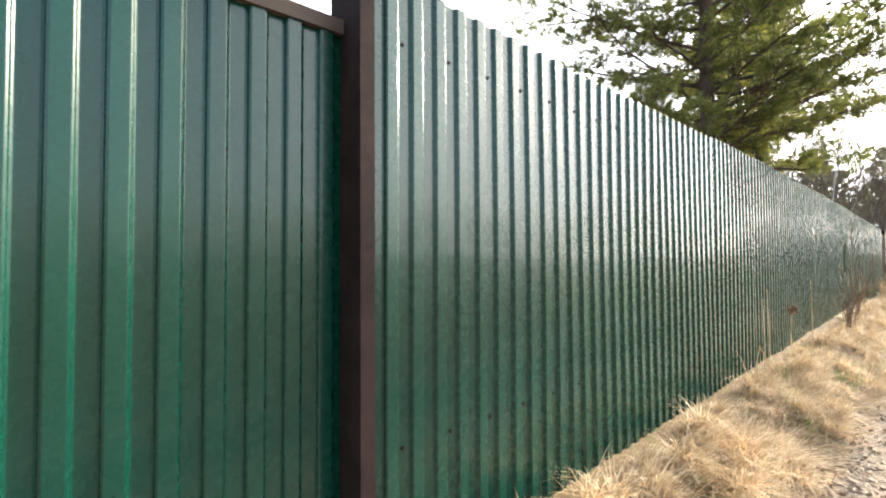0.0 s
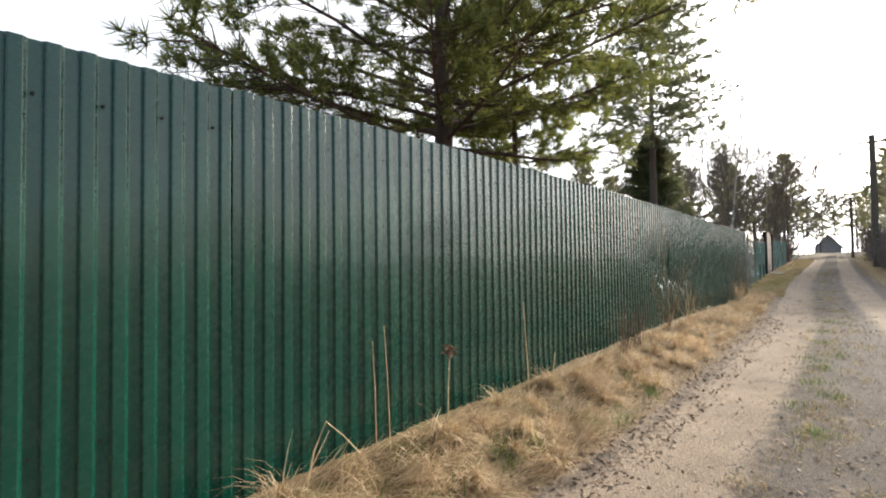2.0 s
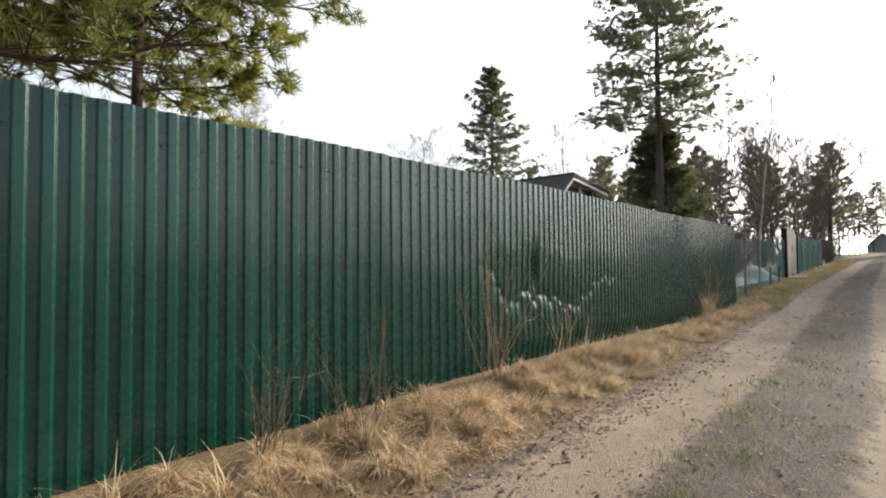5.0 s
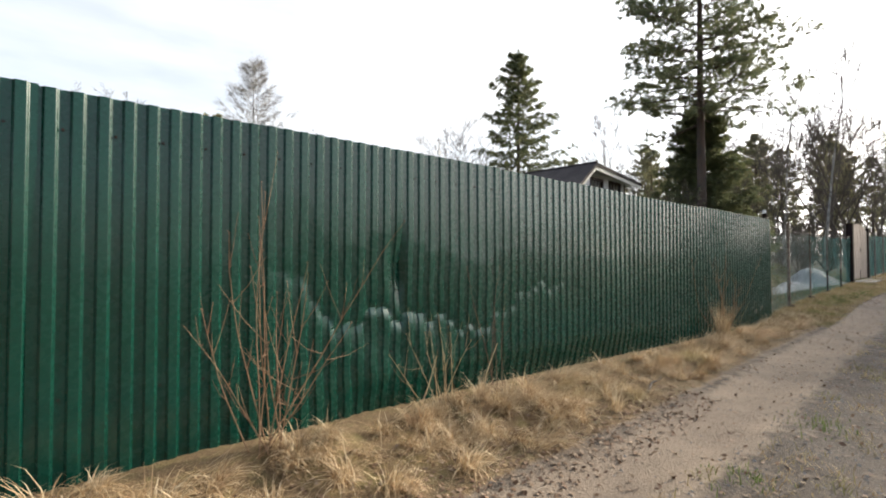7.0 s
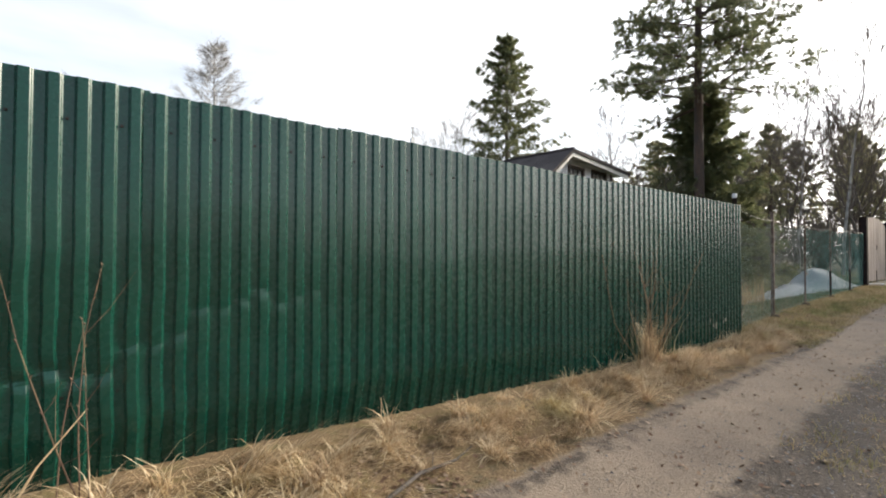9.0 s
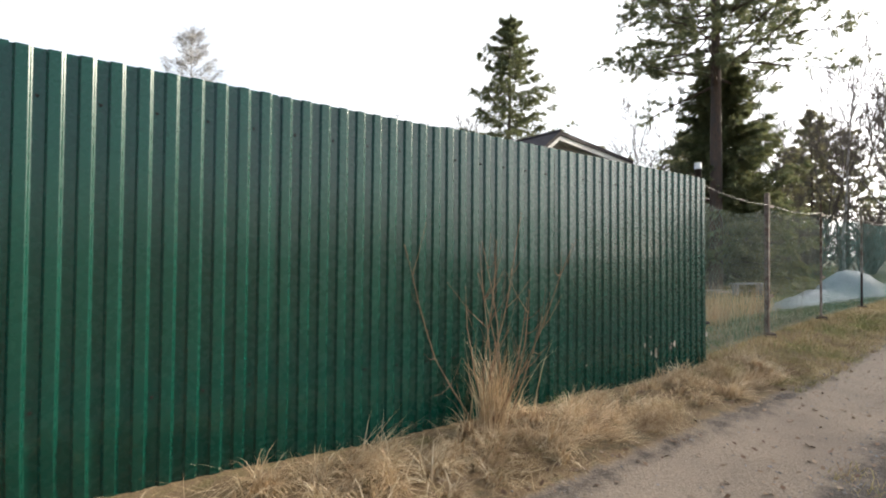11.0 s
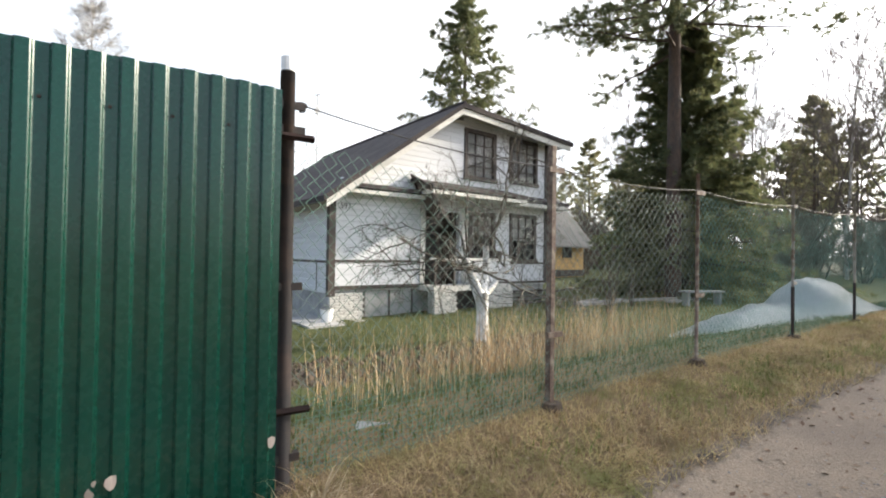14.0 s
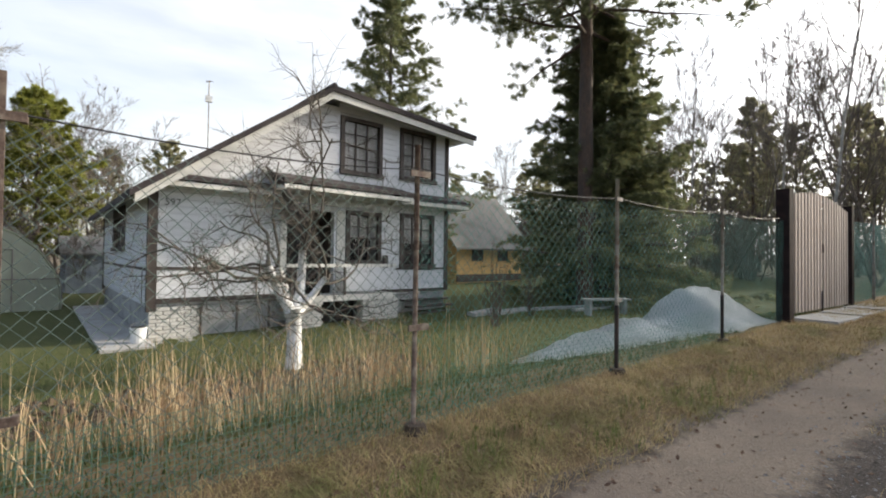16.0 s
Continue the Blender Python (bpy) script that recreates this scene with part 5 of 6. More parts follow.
yh = simple_house("yellow_cottage", "small yellow boarded cottage with a grey roof behind the garden", pose(42.2, 22.2, 0.75, 0, 0, 6), 5.6, 5.2, 2.25, 2.9, M_YELLOW, M_GREYROOF, 0.55)
for q in (1.0, -1.2):
    g = Geo()
    g.box(q - 0.4, q + 0.4, -2.66, -2.58, 0.9, 1.9)
    # flat near-black panel for the unlit inside of the cottage
    w = piece("window", g, M_DARK, yh, "dark window")
    for s in (-0.44, 0.0, 0.40):
        f = Geo()
        f.box(q + s, q + s + 0.05, -2.69, -2.66, 0.86, 1.94)
        piece("frame", f, M_TRIM, w)
g = Geo()
g.box(-2.8, 2.8, -2.66, -2.58, -0.3, 0.12)
piece("plinth", g, M_TRIM, yh)
fh = simple_house("lane_end_house", "small grey house with a pale roof edge at the lane's end", pose(117, 0.1, 2.45, 0, 0, 2), 4.6, 3.8, 1.4, 2.2, M_CONC, M_GREYROOF, 0.5)
simple_house("far_shed", "low grey shed behind the greenhouse", pose(25.6, 26.5, 0.0, 0, 0, 8), 7.0, 3.0, 1.9, 0.7, M_BLUEGREY, M_GREYROOF, 0.2)


def utility_pole(x, y, H, r, arms):
    p = thing("utility_pole", "dark weathered wooden utility pole beside the lane", "pole", "poles along the lane", at=stand(x, y))
    g = Geo()
    g.tube([(0, 0, -0.4), (0, 0, H)], [r, r * 0.75], 8)
    piece("pole", g, M_BARK, p)
    for a in range(arms):
        g = Geo()
        g.box(-0.05, 0.05, -0.7, 0.7, H - 0.5 - 0.5 * a, H - 0.4 - 0.5 * a)
        piece("cross_arm", g, M_BARK, p)


utility_pole(43, -3.05, 8.4, 0.2, 1)
utility_pole(66, -2.4, 6.2, 0.14, 1)

mast = thing("antenna_mast", "thin antenna mast with a small white box behind the house", "antenna", at=stand(27.0, 18.9))
g = Geo()
g.tube([(0, 0, -0.2), (0, 0, 8.6)], 0.022, 6)
piece("mast", g, M_ZINC, mast)
g = Geo()
g.box(-0.12, 0.12, -0.06, 0.06, 7.75, 8.0)
piece("box", g, M_WHITE, mast, "white box")
g = Geo()
g.tube([(-0.12, 0, 8.55), (0.12, 0, 8.6)], 0.02, 5)
piece("head", g, M_TRIM, mast)


# ---- garden things ----
def build_greenhouse():
    h = thing("greenhouse", "arched greenhouse of cloudy polycarbonate on the lawn", "greenhouse", at=pose(21.2, 17.2, 0.0, 0, 0, 8))
    prof = [(-1.6, 0.0), (-1.58, 0.7), (-1.42, 1.3), (-1.05, 1.9), (-0.5, 2.4), (0, 2.62), (0.5, 2.4), (1.05, 1.9), (1.42, 1.3), (1.58, 0.7), (1.6, 0.0)]
    L = 5.5
    for i, ((a, za), (b, zb)) in enumerate(zip(prof[:-1], prof[1:])):
        g = Geo()
        g.add([(a, 0, za), (b, 0, zb), (b, L, zb), (a, L, za), (a * 0.985, 0, za * 0.985), (b * 0.985, 0, zb * 0.985), (b * 0.985, L, zb * 0.985), (a * 0.985, L, za * 0.985)], [(0, 1, 2, 3), (7, 6, 5, 4), (0, 4, 5, 1), (2, 6, 7, 3), (1, 5, 6, 2), (3, 7, 4, 0)])
        piece("panel", g, M_GREENHOUSE, h)
    for yv in (0.0, L):
        g = Geo()
        v = [(x * 0.97, yv, z * 0.97) for x, z in prof] + [(x * 0.97, yv + 0.01, z * 0.97) for x, z in prof]
        n = len(prof)
        g.add(v, [tuple(range(n)), tuple(reversed(range(n, 2 * n)))])
        piece("end_panel", g, M_GREENHOUSE, h)
    for yv in np.linspace(-0.02, L, 5):
        g = Geo()
        g.tube([(x * 1.01, yv, z * 1.01) for x, z in prof], 0.018, 5)
        piece("hoop", g, M_ZINC, h)
    g = Geo()
    for a, b, c, d in ((-0.45, 0.0, -0.45, 1.9), (0.45, 0.0, 0.45, 1.9), (-0.45, 1.9, 0.45, 1.9), (-0.45, 1.0, 0.45, 1.0), (-1.5, 1.0, -0.45, 1.0), (0.45, 1.0, 1.5, 1.0)):
        g.tube([(a, -0.03, b), (c, -0.03, d)], 0.02, 5)
    piece("door_frame", g, M_ZINC, h)


build_greenhouse()

pl = thing("planter_box", "grey-blue board planter box filled with soil", "planter", at=pose(22.2, 7.75, gz(22.2, 7.75), 0, 0, -12))
for b in ((-0.48, 0.48, -0.42, -0.38, -0.1, 0.3), (-0.48, 0.48, 0.38, 0.42, -0.1, 0.3), (-0.52, -0.48, -0.42, 0.42, -0.1, 0.3), (0.48, 0.52, -0.42, 0.42, -0.1, 0.3)):
    g = Geo()
    g.box(*b)
    piece("board", g, M_BLUEGREY, pl)
g = Geo()
g.box(-0.475, 0.475, -0.375, 0.375, -0.1, 0.24)
piece("soil", g, M_SOIL, pl)

yt = thing("young_tree", "young fruit tree with a limewashed trunk and bare dark branches", "tree", at=stand(22.27, 5.85))
g = Geo()
g.tube([(0, 0, -0.2), (0.01, 0, 0.3), (-0.01, 0.01, 0.7), (0.0, 0, 1.08)], [0.06, 0.045, 0.042, 0.05], 10)
piece("trunk", g, M_LIME, yt, "white limewashed trunk", smooth=True)
rngt = np.random.default_rng(3)
for az, el, L in ((2.6, 1.15, 1.3), (0.3, 0.85, 1.1), (1.4, 1.3, 1.4), (3.4, 0.8, 0.9), (5.0, 1.0, 1.0), (0.0, 0.55, 0.8)):
    g = Geo()
    p = np.array([0, 0, 1.05])
    pts = [p]
    d = np.array([math.cos(az) * math.cos(el), math.sin(az) * math.cos(el), math.sin(el)])
    for i in range(5):
        p = p + (d + rngt.normal(0, 0.08, 3)) * L / 5
        pts.append(p)
    g.tube(pts, np.linspace(0.022, 0.006, 6), 6)
    for i in range(2, 6):
        for _ in range(2):
            q = pts[i]
            e = d * 0.3 + rngt.normal(0, 0.35, 3) * 0.8
            g.tube([q, q + e * 0.25, q + e * 0.5 + np.array([0, 0, 0.04])], [0.006, 0.004, 0.002], 3, cap=False)
    piece("branch", g, M_BARK, yt)


def build_apple():
    rng = np.random.default_rng(17)
    t = thing("apple_tree", "old apple tree, limewashed forked trunk, tangled bare crown", "tree", at=stand(26.43, 5.8))
    g = Geo()
    g.tube([(0, 0, -0.2), (0.0, 0, 0.1), (0.0, 0, 0.5), (-0.02, 0.02, 0.9)], [0.17, 0.125, 0.11, 0.125], 12)
    fork = [((-0.02, 0, 0.8), (-0.22, 0.0, 1.15), (-0.40, 0.02, 1.55), 0.09), ((0.0, 0.0, 0.8), (0.1, 0.05, 1.2), (0.14, 0.1, 1.8), 0.085), ((0.05, 0, 0.85), (0.25, -0.05, 1.1), (0.46, -0.06, 1.38), 0.065), ((-0.05, 0.05, 0.8), (-0.1, 0.25, 1.2), (-0.15, 0.4, 1.5), 0.085)]
    for a, b, c, r in fork:
        g.tube([a, b, c], [r, r * 0.85, r * 0.65], 9)
    piece("trunk", g, M_LIME, t, "white limewashed forked trunk", smooth=True)
    tw = Geo()

    def limb(p, d, L, r, lev):
        k = 6 if lev < 2 else 4
        pts, q, dd = [p], p.copy(), d / np.linalg.norm(d)
        for i in range(k):
            dd = dd + rng.normal(0, 0.18, 3)
            dd[2] += (0.05 if lev != 1 else -0.06)
            dd /= np.linalg.norm(dd)
            q = q + dd * L / k
            pts.append(q)
        pts = np.array(pts)
        tw.tube(pts, np.linspace(r, r * 0.4, k + 1), 6 if lev == 0 else 4 if lev == 1 else 3, cap=False)
        if lev < 3:
            for j in range((5, 7, 4)[lev]):
                u = rng.uniform(0.25, 1)
                b = np.array([np.interp(u, np.linspace(0, 1, k + 1), pts[:, c]) for c in range(3)])
                nd = dd * 0.55 + rng.normal(0, 0.6, 3)
                limb(b, nd, L * rng.uniform(0.35, 0.6), max(r * 0.5, 0.003), lev + 1)
    for a, b, c, r in fork:
        d = np.array(c) - np.array(b)
        for j in range(2):
            limb(np.array(c), d / np.linalg.norm(d) * 0.7 + rng.normal(0, 0.5, 3) + np.array([0, 0, 0.1]), rng.uniform(1.4, 2.1), r * 0.3, 0)
    for az in (3.0, 0.2, 4.2, 2.4, 3.4):
        limb(np.array([0, 0, 1.3]), np.array([math.cos(az), math.sin(az), 0.12]), 2.0, 0.028, 0)
    piece("crown", tw, M_BARK, t, "dark tangled bare branches", kind="stuff")


build_apple()


def build_pile():
    x = np.linspace(28.7, 34.4, 46)
    y = np.linspace(1.85, 4.6, 30)
    X, Y = np.meshgrid(x, y, indexing="ij")
    base = ground_z(X, Y)
    h = 0.80 * np.exp(-(((X - 32.75) / 0.85) ** 4 + ((Y - 2.95) / 0.7) ** 2)) + 0.40 * np.exp(-(((X - 31.2) / 0.9) ** 2 + ((Y - 3.2) / 0.6) ** 2)) + 0.25 * np.exp(-(((X - 29.9) / 0.8) ** 2 + ((Y - 3.3) / 0.55) ** 2)) + 0.12 * np.exp(-(((X - 33.8) / 0.5) ** 2 + ((Y - 2.6) / 0.5) ** 2))
    wr = 0.03 * np.sin(9 * X + 5 * Y) * np.sin(4 * Y - 3 * X) + 0.02 * np.sin(17 * X - 11 * Y)
    Z = base - 0.03 + h + wr * np.clip(h * 3, 0, 1)
    idx = np.arange(X.size).reshape(X.shape)
    f = np.stack([idx[:-1, :-1], idx[1:, :-1], idx[1:, 1:], idx[:-1, 1:]], -1).reshape(-1, 4)
    keep = (h[:-1, :-1].reshape(-1) > 0.025)
    g = Geo()
    g.add_np(np.stack([X, Y, Z], -1).reshape(-1, 3), f[keep])
    t = thing("covered_heap", "soil heap covered with clear plastic film beside the fence", "heap")
    piece("film", g, M_FILM, t, "cloudy wrinkled plastic film", smooth=True)
    g = Geo()
    g.add_np(np.stack([X, Y, base - 0.12 + 0.93 * h], -1).reshape(-1, 3), f)
    piece("soil", g, M_PLINTH, t, smooth=True)


build_pile()

# pale paving beside the house
pv = thing("paving", "pale concrete paving strip along the house", "paving", kind="structure", at=HOUSE)
for i in range(5):
    g = Geo()
    g.box(-0.85, -0.02, -0.9 + i * 1.8, 0.88 + i * 1.8, -0.25, 0.10)
    piece("slab", g, M_CONC, pv)
for i in range(3):
    g = Geo()
    g.box(0.0 + i * 0.9, 0.88 + i * 0.9, -0.55, -0.04, -0.25, 0.07)
    piece("slab", g, M_CONC, pv)
bk = thing("bucket", "white plastic bucket at the house corner", "bucket", at=HOUSE @ pose(-0.22, -0.35, 0.10))
g = Geo()
g.tube([(0, 0, 0.0), (0, 0, 0.3)], [0.12, 0.15], 16)
g.tube([(0, 0, 0.27), (0, 0, 0.3)], [0.158, 0.158], 16)
piece("body", g, M_WHITE, bk)
g = Geo()
g.tube([(0.15 * math.cos(a), 0.0, 0.28 + 0.1 * math.sin(a)) for a in np.linspace(0, math.pi, 9)], 0.005, 5)
piece("handle", g, M_ZINC, bk)
for i, (x, y, L, rz) in enumerate(((33.3, 8.6, 2.6, 10), (33.6, 8.35, 2.2, 4), (36.6, 8.0, 4.5, -8), (37.0, 7.4, 3.8, -4), (33.0, 9.0, 1.8, 20))):
    b = thing("board", "grey loose board lying on the lawn", "board", "boards on the lawn", at=pose(x, y, gz(x, y) + 0.03, 0, 0, rz))
    g = Geo()
    g.box(-L / 2, L / 2, -0.09, 0.09, -0.06, 0.03)
    piece("plank", g, M_PLINTH, b)
bench = thing("garden_bench", "low grey plank bench before the spruce", "bench", at=pose(35.2, 6.5, gz(35.2, 6.5), 0, 0, -20))
g = Geo()
g.box(-0.7, 0.7, -0.14, 0.14, 0.40, 0.45)
piece("seat", g, M_PLINTH, bench)
for s in (-0.55, 0.55):
    g = Geo()
    g.box(s - 0.04, s + 0.04, -0.12, 0.12, -0.05, 0.40)
    piece("leg", g, M_PLINTH, bench)
# rotten boards leaning inside the net
lb = thing("leaning_board", "grey weathered board lying behind the net", "board", at=pose(22.7, 1.78, 0.42, 10, 3, -32))
g = Geo()
g.box(-0.32, 0.32, -0.09, 0.09, -0.015, 0.015)
piece("plank", g, M_PLINTH, lb)


# ---- shrubs, canes and stalks ----
def stems(name, label, x, y, n, H, spread, r, mat, seed, twig=3, bend=0.25, category="shrub"):
    rng = np.random.default_rng(seed)
    t = thing(name, label, category, at=stand(x, y))
    for i in range(n):
        g = Geo()
        az, ln = rng.uniform(0, 6.28), abs(rng.normal(0, spread))
        L = H * rng.uniform(0.55, 1.05)
        d = np.array([math.cos(az) * math.sin(ln), math.sin(az) * math.sin(ln) * 0.6, math.cos(ln)])
        p = np.array([rng.normal(0, 0.05), rng.normal(0, 0.03), -0.05])
        pts = [p]
        for k in range(7):
            d = d + rng.normal(0, 0.045, 3) + np.array([0, 0, bend * 0.05])
            d /= np.linalg.norm(d)
            p = p + d * L / 7
            p[1] = min(p[1], 1.20 - y) if y < 1.25 else p[1]
            pts.append(p.copy())
        g.tube(pts, np.linspace(r, r * 0.3, 8), 5)
        for _ in range(twig):
            k = rng.integers(2, 7)
            e = d * 0.5 + rng.normal(0, 0.4, 3)
            e[1] = -abs(e[1]) * 0.6
            q = pts[k]
            g.tube([q, q + e * 0.15, q + e * 0.32 + np.array([0, 0, 0.05])], [r * 0.45, r * 0.35, r * 0.2], 4, cap=False)
        # buds along the stem
        for k in range(2, 8):
            q = pts[k]
            g.tube([q, q + np.array([0.01 * (-1) ** k, -0.004, 0.014])], [0.0045, 0.002], 4, cap=False)
        piece("stem", g, mat, t)
    return t


stems("willow_shrub", "bare willow shrub with budding reddish shoots by the fence", 11.2, 0.98, 12, 1.72, 0.36, 0.0055, M_SHOOT, 51, 5)
stems("willow_shrub", "thin bare shrub with curved shoots by the fence", 13.28, 1.02, 4, 1.5, 0.14, 0.0045, M_TWIG, 52, 2)
stems("willow_shrub", "bare shrub with pale straw at its foot by the fence", 18.44, 0.96, 11, 1.55, 0.4, 0.0058, M_SHOOT, 61, 6)
stems("weed_clump", "clump of thin reddish weed stems by the fence", 8.85, 0.86, 12, 0.8, 0.3, 0.004, M_TWIG, 54, 2, category="weed")
stems("weed_clump", "clump of pale dry weed stems by the fence", 9.5, 0.95, 9, 0.7, 0.5, 0.0035, M_TWIG, 55, 2, category="weed")
stems("weed_clump", "dry branching weeds before the dented sheets", 12.6, 1.0, 8, 0.8, 0.45, 0.0035, M_STRAW, 56, 2, category="weed")
stems("weed_clump", "low bare shoots at the bank", 9.75, 0.95, 6, 0.9, 0.35, 0.005, M_TWIG, 57, 2, category="weed")
stems("garden_shrub", "leafless garden shrub beside the house", 31.5, 6.9, 16, 2.1, 0.3, 0.012, M_BARK, 58, 6)
stems("garden_shrub", "leafless garden shrub before the spruce", 33.4, 7.6, 12, 1.6, 0.35, 0.01, M_BARK, 59, 5)
stems("garden_shrub", "brown leafless shrub by the greenhouse", 19.6, 12.0, 22, 2.2, 0.3, 0.012, M_TWIG, 60, 6)


def stalk(x, y, pts, r, label, head=False):
    t = thing("dry_stalk", label, "weed", "dry stalks at the fence", at=stand(x, y))
    g = Geo()
    g.tube(pts, np.linspace(r, r * 0.5, len(pts)), 5)
    piece("stem", g, M_STRAW, t)
    if head:
        h = Geo()
        rng = np.random.default_rng(int(x * 10))
        P = np.array([pts[-1]] * 14) + rng.normal(0, 0.02, (14, 3))
        tufts(h, P, rng.normal(0, 1, (14, 3)), 5, 0.05, 0.018, 0.5, rng)
        piece("seed_head", h, M_LITTER, t, "withered brown seed head")


stalk(5.72, 1.0, [(0, 0, -0.05), (0.01, 0, 0.3), (0.02, -0.01, 0.56)], 0.005, "dry stalk with a withered brown head", True)
stalk(4.62, 1.08, [(0, 0, -0.05), (0.05, -0.02, 0.2), (0.12, -0.03, 0.34), (0.22, -0.05, 0.24), (0.34, -0.06, 0.1)], 0.006, "broken bent dry stalk by the fence")
stalk(4.5, 1.0, [(0, 0, -0.05), (0.1, 0.0, 0.13), (0.24, 0.02, 0.3)], 0.005, "leaning dry stalk by the fence")
stalk(5.15, 1.1, [(0, 0, -0.05), (-0.01, 0, 0.4), (-0.03, 0, 0.72)], 0.004, "tall thin dry stalk by the fence")
stalk(5.25, 1.08, [(0, 0, -0.05), (-0.02, 0, 0.4), (-0.05, 0, 0.8)], 0.004, "tall thin dry stalk by the fence")
stalk(6.82, 0.98, [(0, 0, -0.05), (-0.04, 0, 0.45), (-0.08, 0, 0.86)], 0.006, "tall thin dry stalk by the fence")
stalk(6.45, 0.9, [(0, 0, -0.02), (0.14, -0.02, 0.1), (0.35, 0.0, 0.16)], 0.006, "fallen dry stalk by the fence")
stalk(7.05, 0.86, [(0, 0, -0.02), (0.0, 0.0, 0.2), (0.03, 0.0, 0.33)], 0.007, "snapped dry stalk by the fence")
stalk(13.0, 0.95, [(0, 0, -0.02), (0.12, 0.05, 0.2), (0.3, 0.1, 0.42)], 0.006, "leaning dry stalk by the fence")
stalk(12.3, 0.95, [(0, 0, -0.02), (0.16, 0.03, 0.25), (0.26, 0.06, 0.45)], 0.006, "leaning dry stalk by the fence")
br = thing("fallen_branch", "thin dead branch lying on the lane edge", "branch", at=stand(14.9, 0.35, 15))
g = Geo()
g.tube([(-0.4, 0, 0.03), (-0.1, 0.03, 0.05), (0.2, 0.0, 0.03), (0.45, 0.05, 0.02)], [0.012, 0.011, 0.008, 0.004], 6)
g.tube([(0.0, 0.02, 0.045), (0.15, 0.14, 0.05)], [0.006, 0.003], 5)
piece("stick", g, M_BARK, br)


# ---- grass, straw, stones ----
def stuff(name, geo, mat, label, category):
    return tagged(piece(name, geo, mat), label, category, kind="stuff")


def scatter(n, x0, x1, yfun, rng):
    x = rng.uniform(x0, x1, n)
    y = yfun(x, rng.uniform(0, 1, n))
    return np.stack([x, y, ground_z(x, y)], 1)


rg = np.random.default_rng(77)
g = Geo()
B = scatter(11000, 0.2, 22.3, lambda x, u: edge_y(x) - 0.12 + (fence_y(x) - 0.06 - edge_y(x)) * (0.1 + 0.9 * u ** 0.8), rg)
n = len(B)
ribbons(g, B, rg.uniform(0, 6.28, n), rg.uniform(0.06, 0.20, n), rg.uniform(1.0, 1.55, n), rg.uniform(-0.1, 0.4, n), rg.uniform(0.002, 0.005, n), rg)
stuff("thatch_grass", g, M_THATCH, "brown matted thatch on the bank, darkened as shade between tussocks", "grass")
g = Geo()
# tussocks: blades that rise from one crown and hang over to all sides
for _ in range(360):
    cx = rg.uniform(0.9, 22.2)
    wide = fence_y(cx) - edge_y(cx)
    cy = edge_y(cx) + wide * rg.uniform(0.14, 0.82)
    m = int(rg.uniform(50, 130))
    q = np.stack([rg.normal(cx, 0.03, m), rg.normal(cy, 0.025, m)], 1)
    b = np.concatenate([q, (ground_z(q[:, 0], q[:, 1]) - 0.01)[:, None]], 1)
    big = rg.uniform(0.45, 1.15)
    ribbons(g, b, rg.normal(rg.uniform(-3.1, 0.2), 1.3, m), big * rg.uniform(0.14, 0.36, m), rg.uniform(0.25, 1.1, m), rg.uniform(0.9, 2.4, m), rg.uniform(0.004, 0.009, m), rg)
# long straw in combed, toppled clumps
for _ in range(210):
    cx = rg.uniform(0.9, 22.2)
    wide = fence_y(cx) - edge_y(cx)
    cy = edge_y(cx) + wide * rg.uniform(0.10, 0.86)
    m = int(rg.uniform(40, 110))
    sp = rg.uniform(0.03, 0.07)
    q = np.stack([rg.normal(cx, sp * 1.3, m), np.minimum(rg.normal(cy, sp, m), fence_y(cx) - 0.10)], 1)
    b = np.concatenate([q, (ground_z(q[:, 0], q[:, 1]) + 0.01)[:, None]], 1)
    big = rg.uniform(0.5, 1.25)
    ribbons(g, b, rg.normal(rg.uniform(-2.9, 0.0), 0.4, m), big * rg.uniform(0.12, 0.4, m), rg.uniform(0.8, 1.4, m), rg.uniform(0.1, 0.8, m), rg.uniform(0.0025, 0.006, m), rg)
q = np.stack([rg.normal(18.44, 0.07, 260), rg.normal(0.98, 0.05, 260)], 1)
b = np.concatenate([q, (ground_z(q[:, 0], q[:, 1]) - 0.02)[:, None]], 1)
ribbons(g, b, rg.uniform(0, 6.28, 260), rg.uniform(0.3, 0.75, 260), rg.uniform(0.02, 0.3, 260), rg.uniform(0.2, 1.2, 260), rg.uniform(0.004, 0.008, 260), rg)
stuff("dry_grass", g, M_STRAW, "matted pale dry grass on the bank under the fence", "grass")

g = Geo()
B = scatter(34000, 21.5, 38, lambda x, u: edge_y(x) - 0.15 + (link_y(x) + 0.25 - edge_y(x)) * (u ** 0.9), rg)
n = len(B)
ribbons(g, B, rg.uniform(0, 6.28, n), rg.uniform(0.035, 0.12, n), rg.uniform(0.2, 1.2, n), rg.uniform(0.2, 1.2, n), rg.uniform(0.003, 0.007, n), rg)
B = scatter(9000, 38, 60, lambda x, u: edge_y(x) - 0.15 + 1.4 * u, rg)
n = len(B)
ribbons(g, B, rg.uniform(0, 6.28, n), rg.uniform(0.06, 0.16, n), rg.uniform(0.2, 1.2, n), rg.uniform(0.2, 1.2, n), rg.uniform(0.006, 0.014, n), rg)
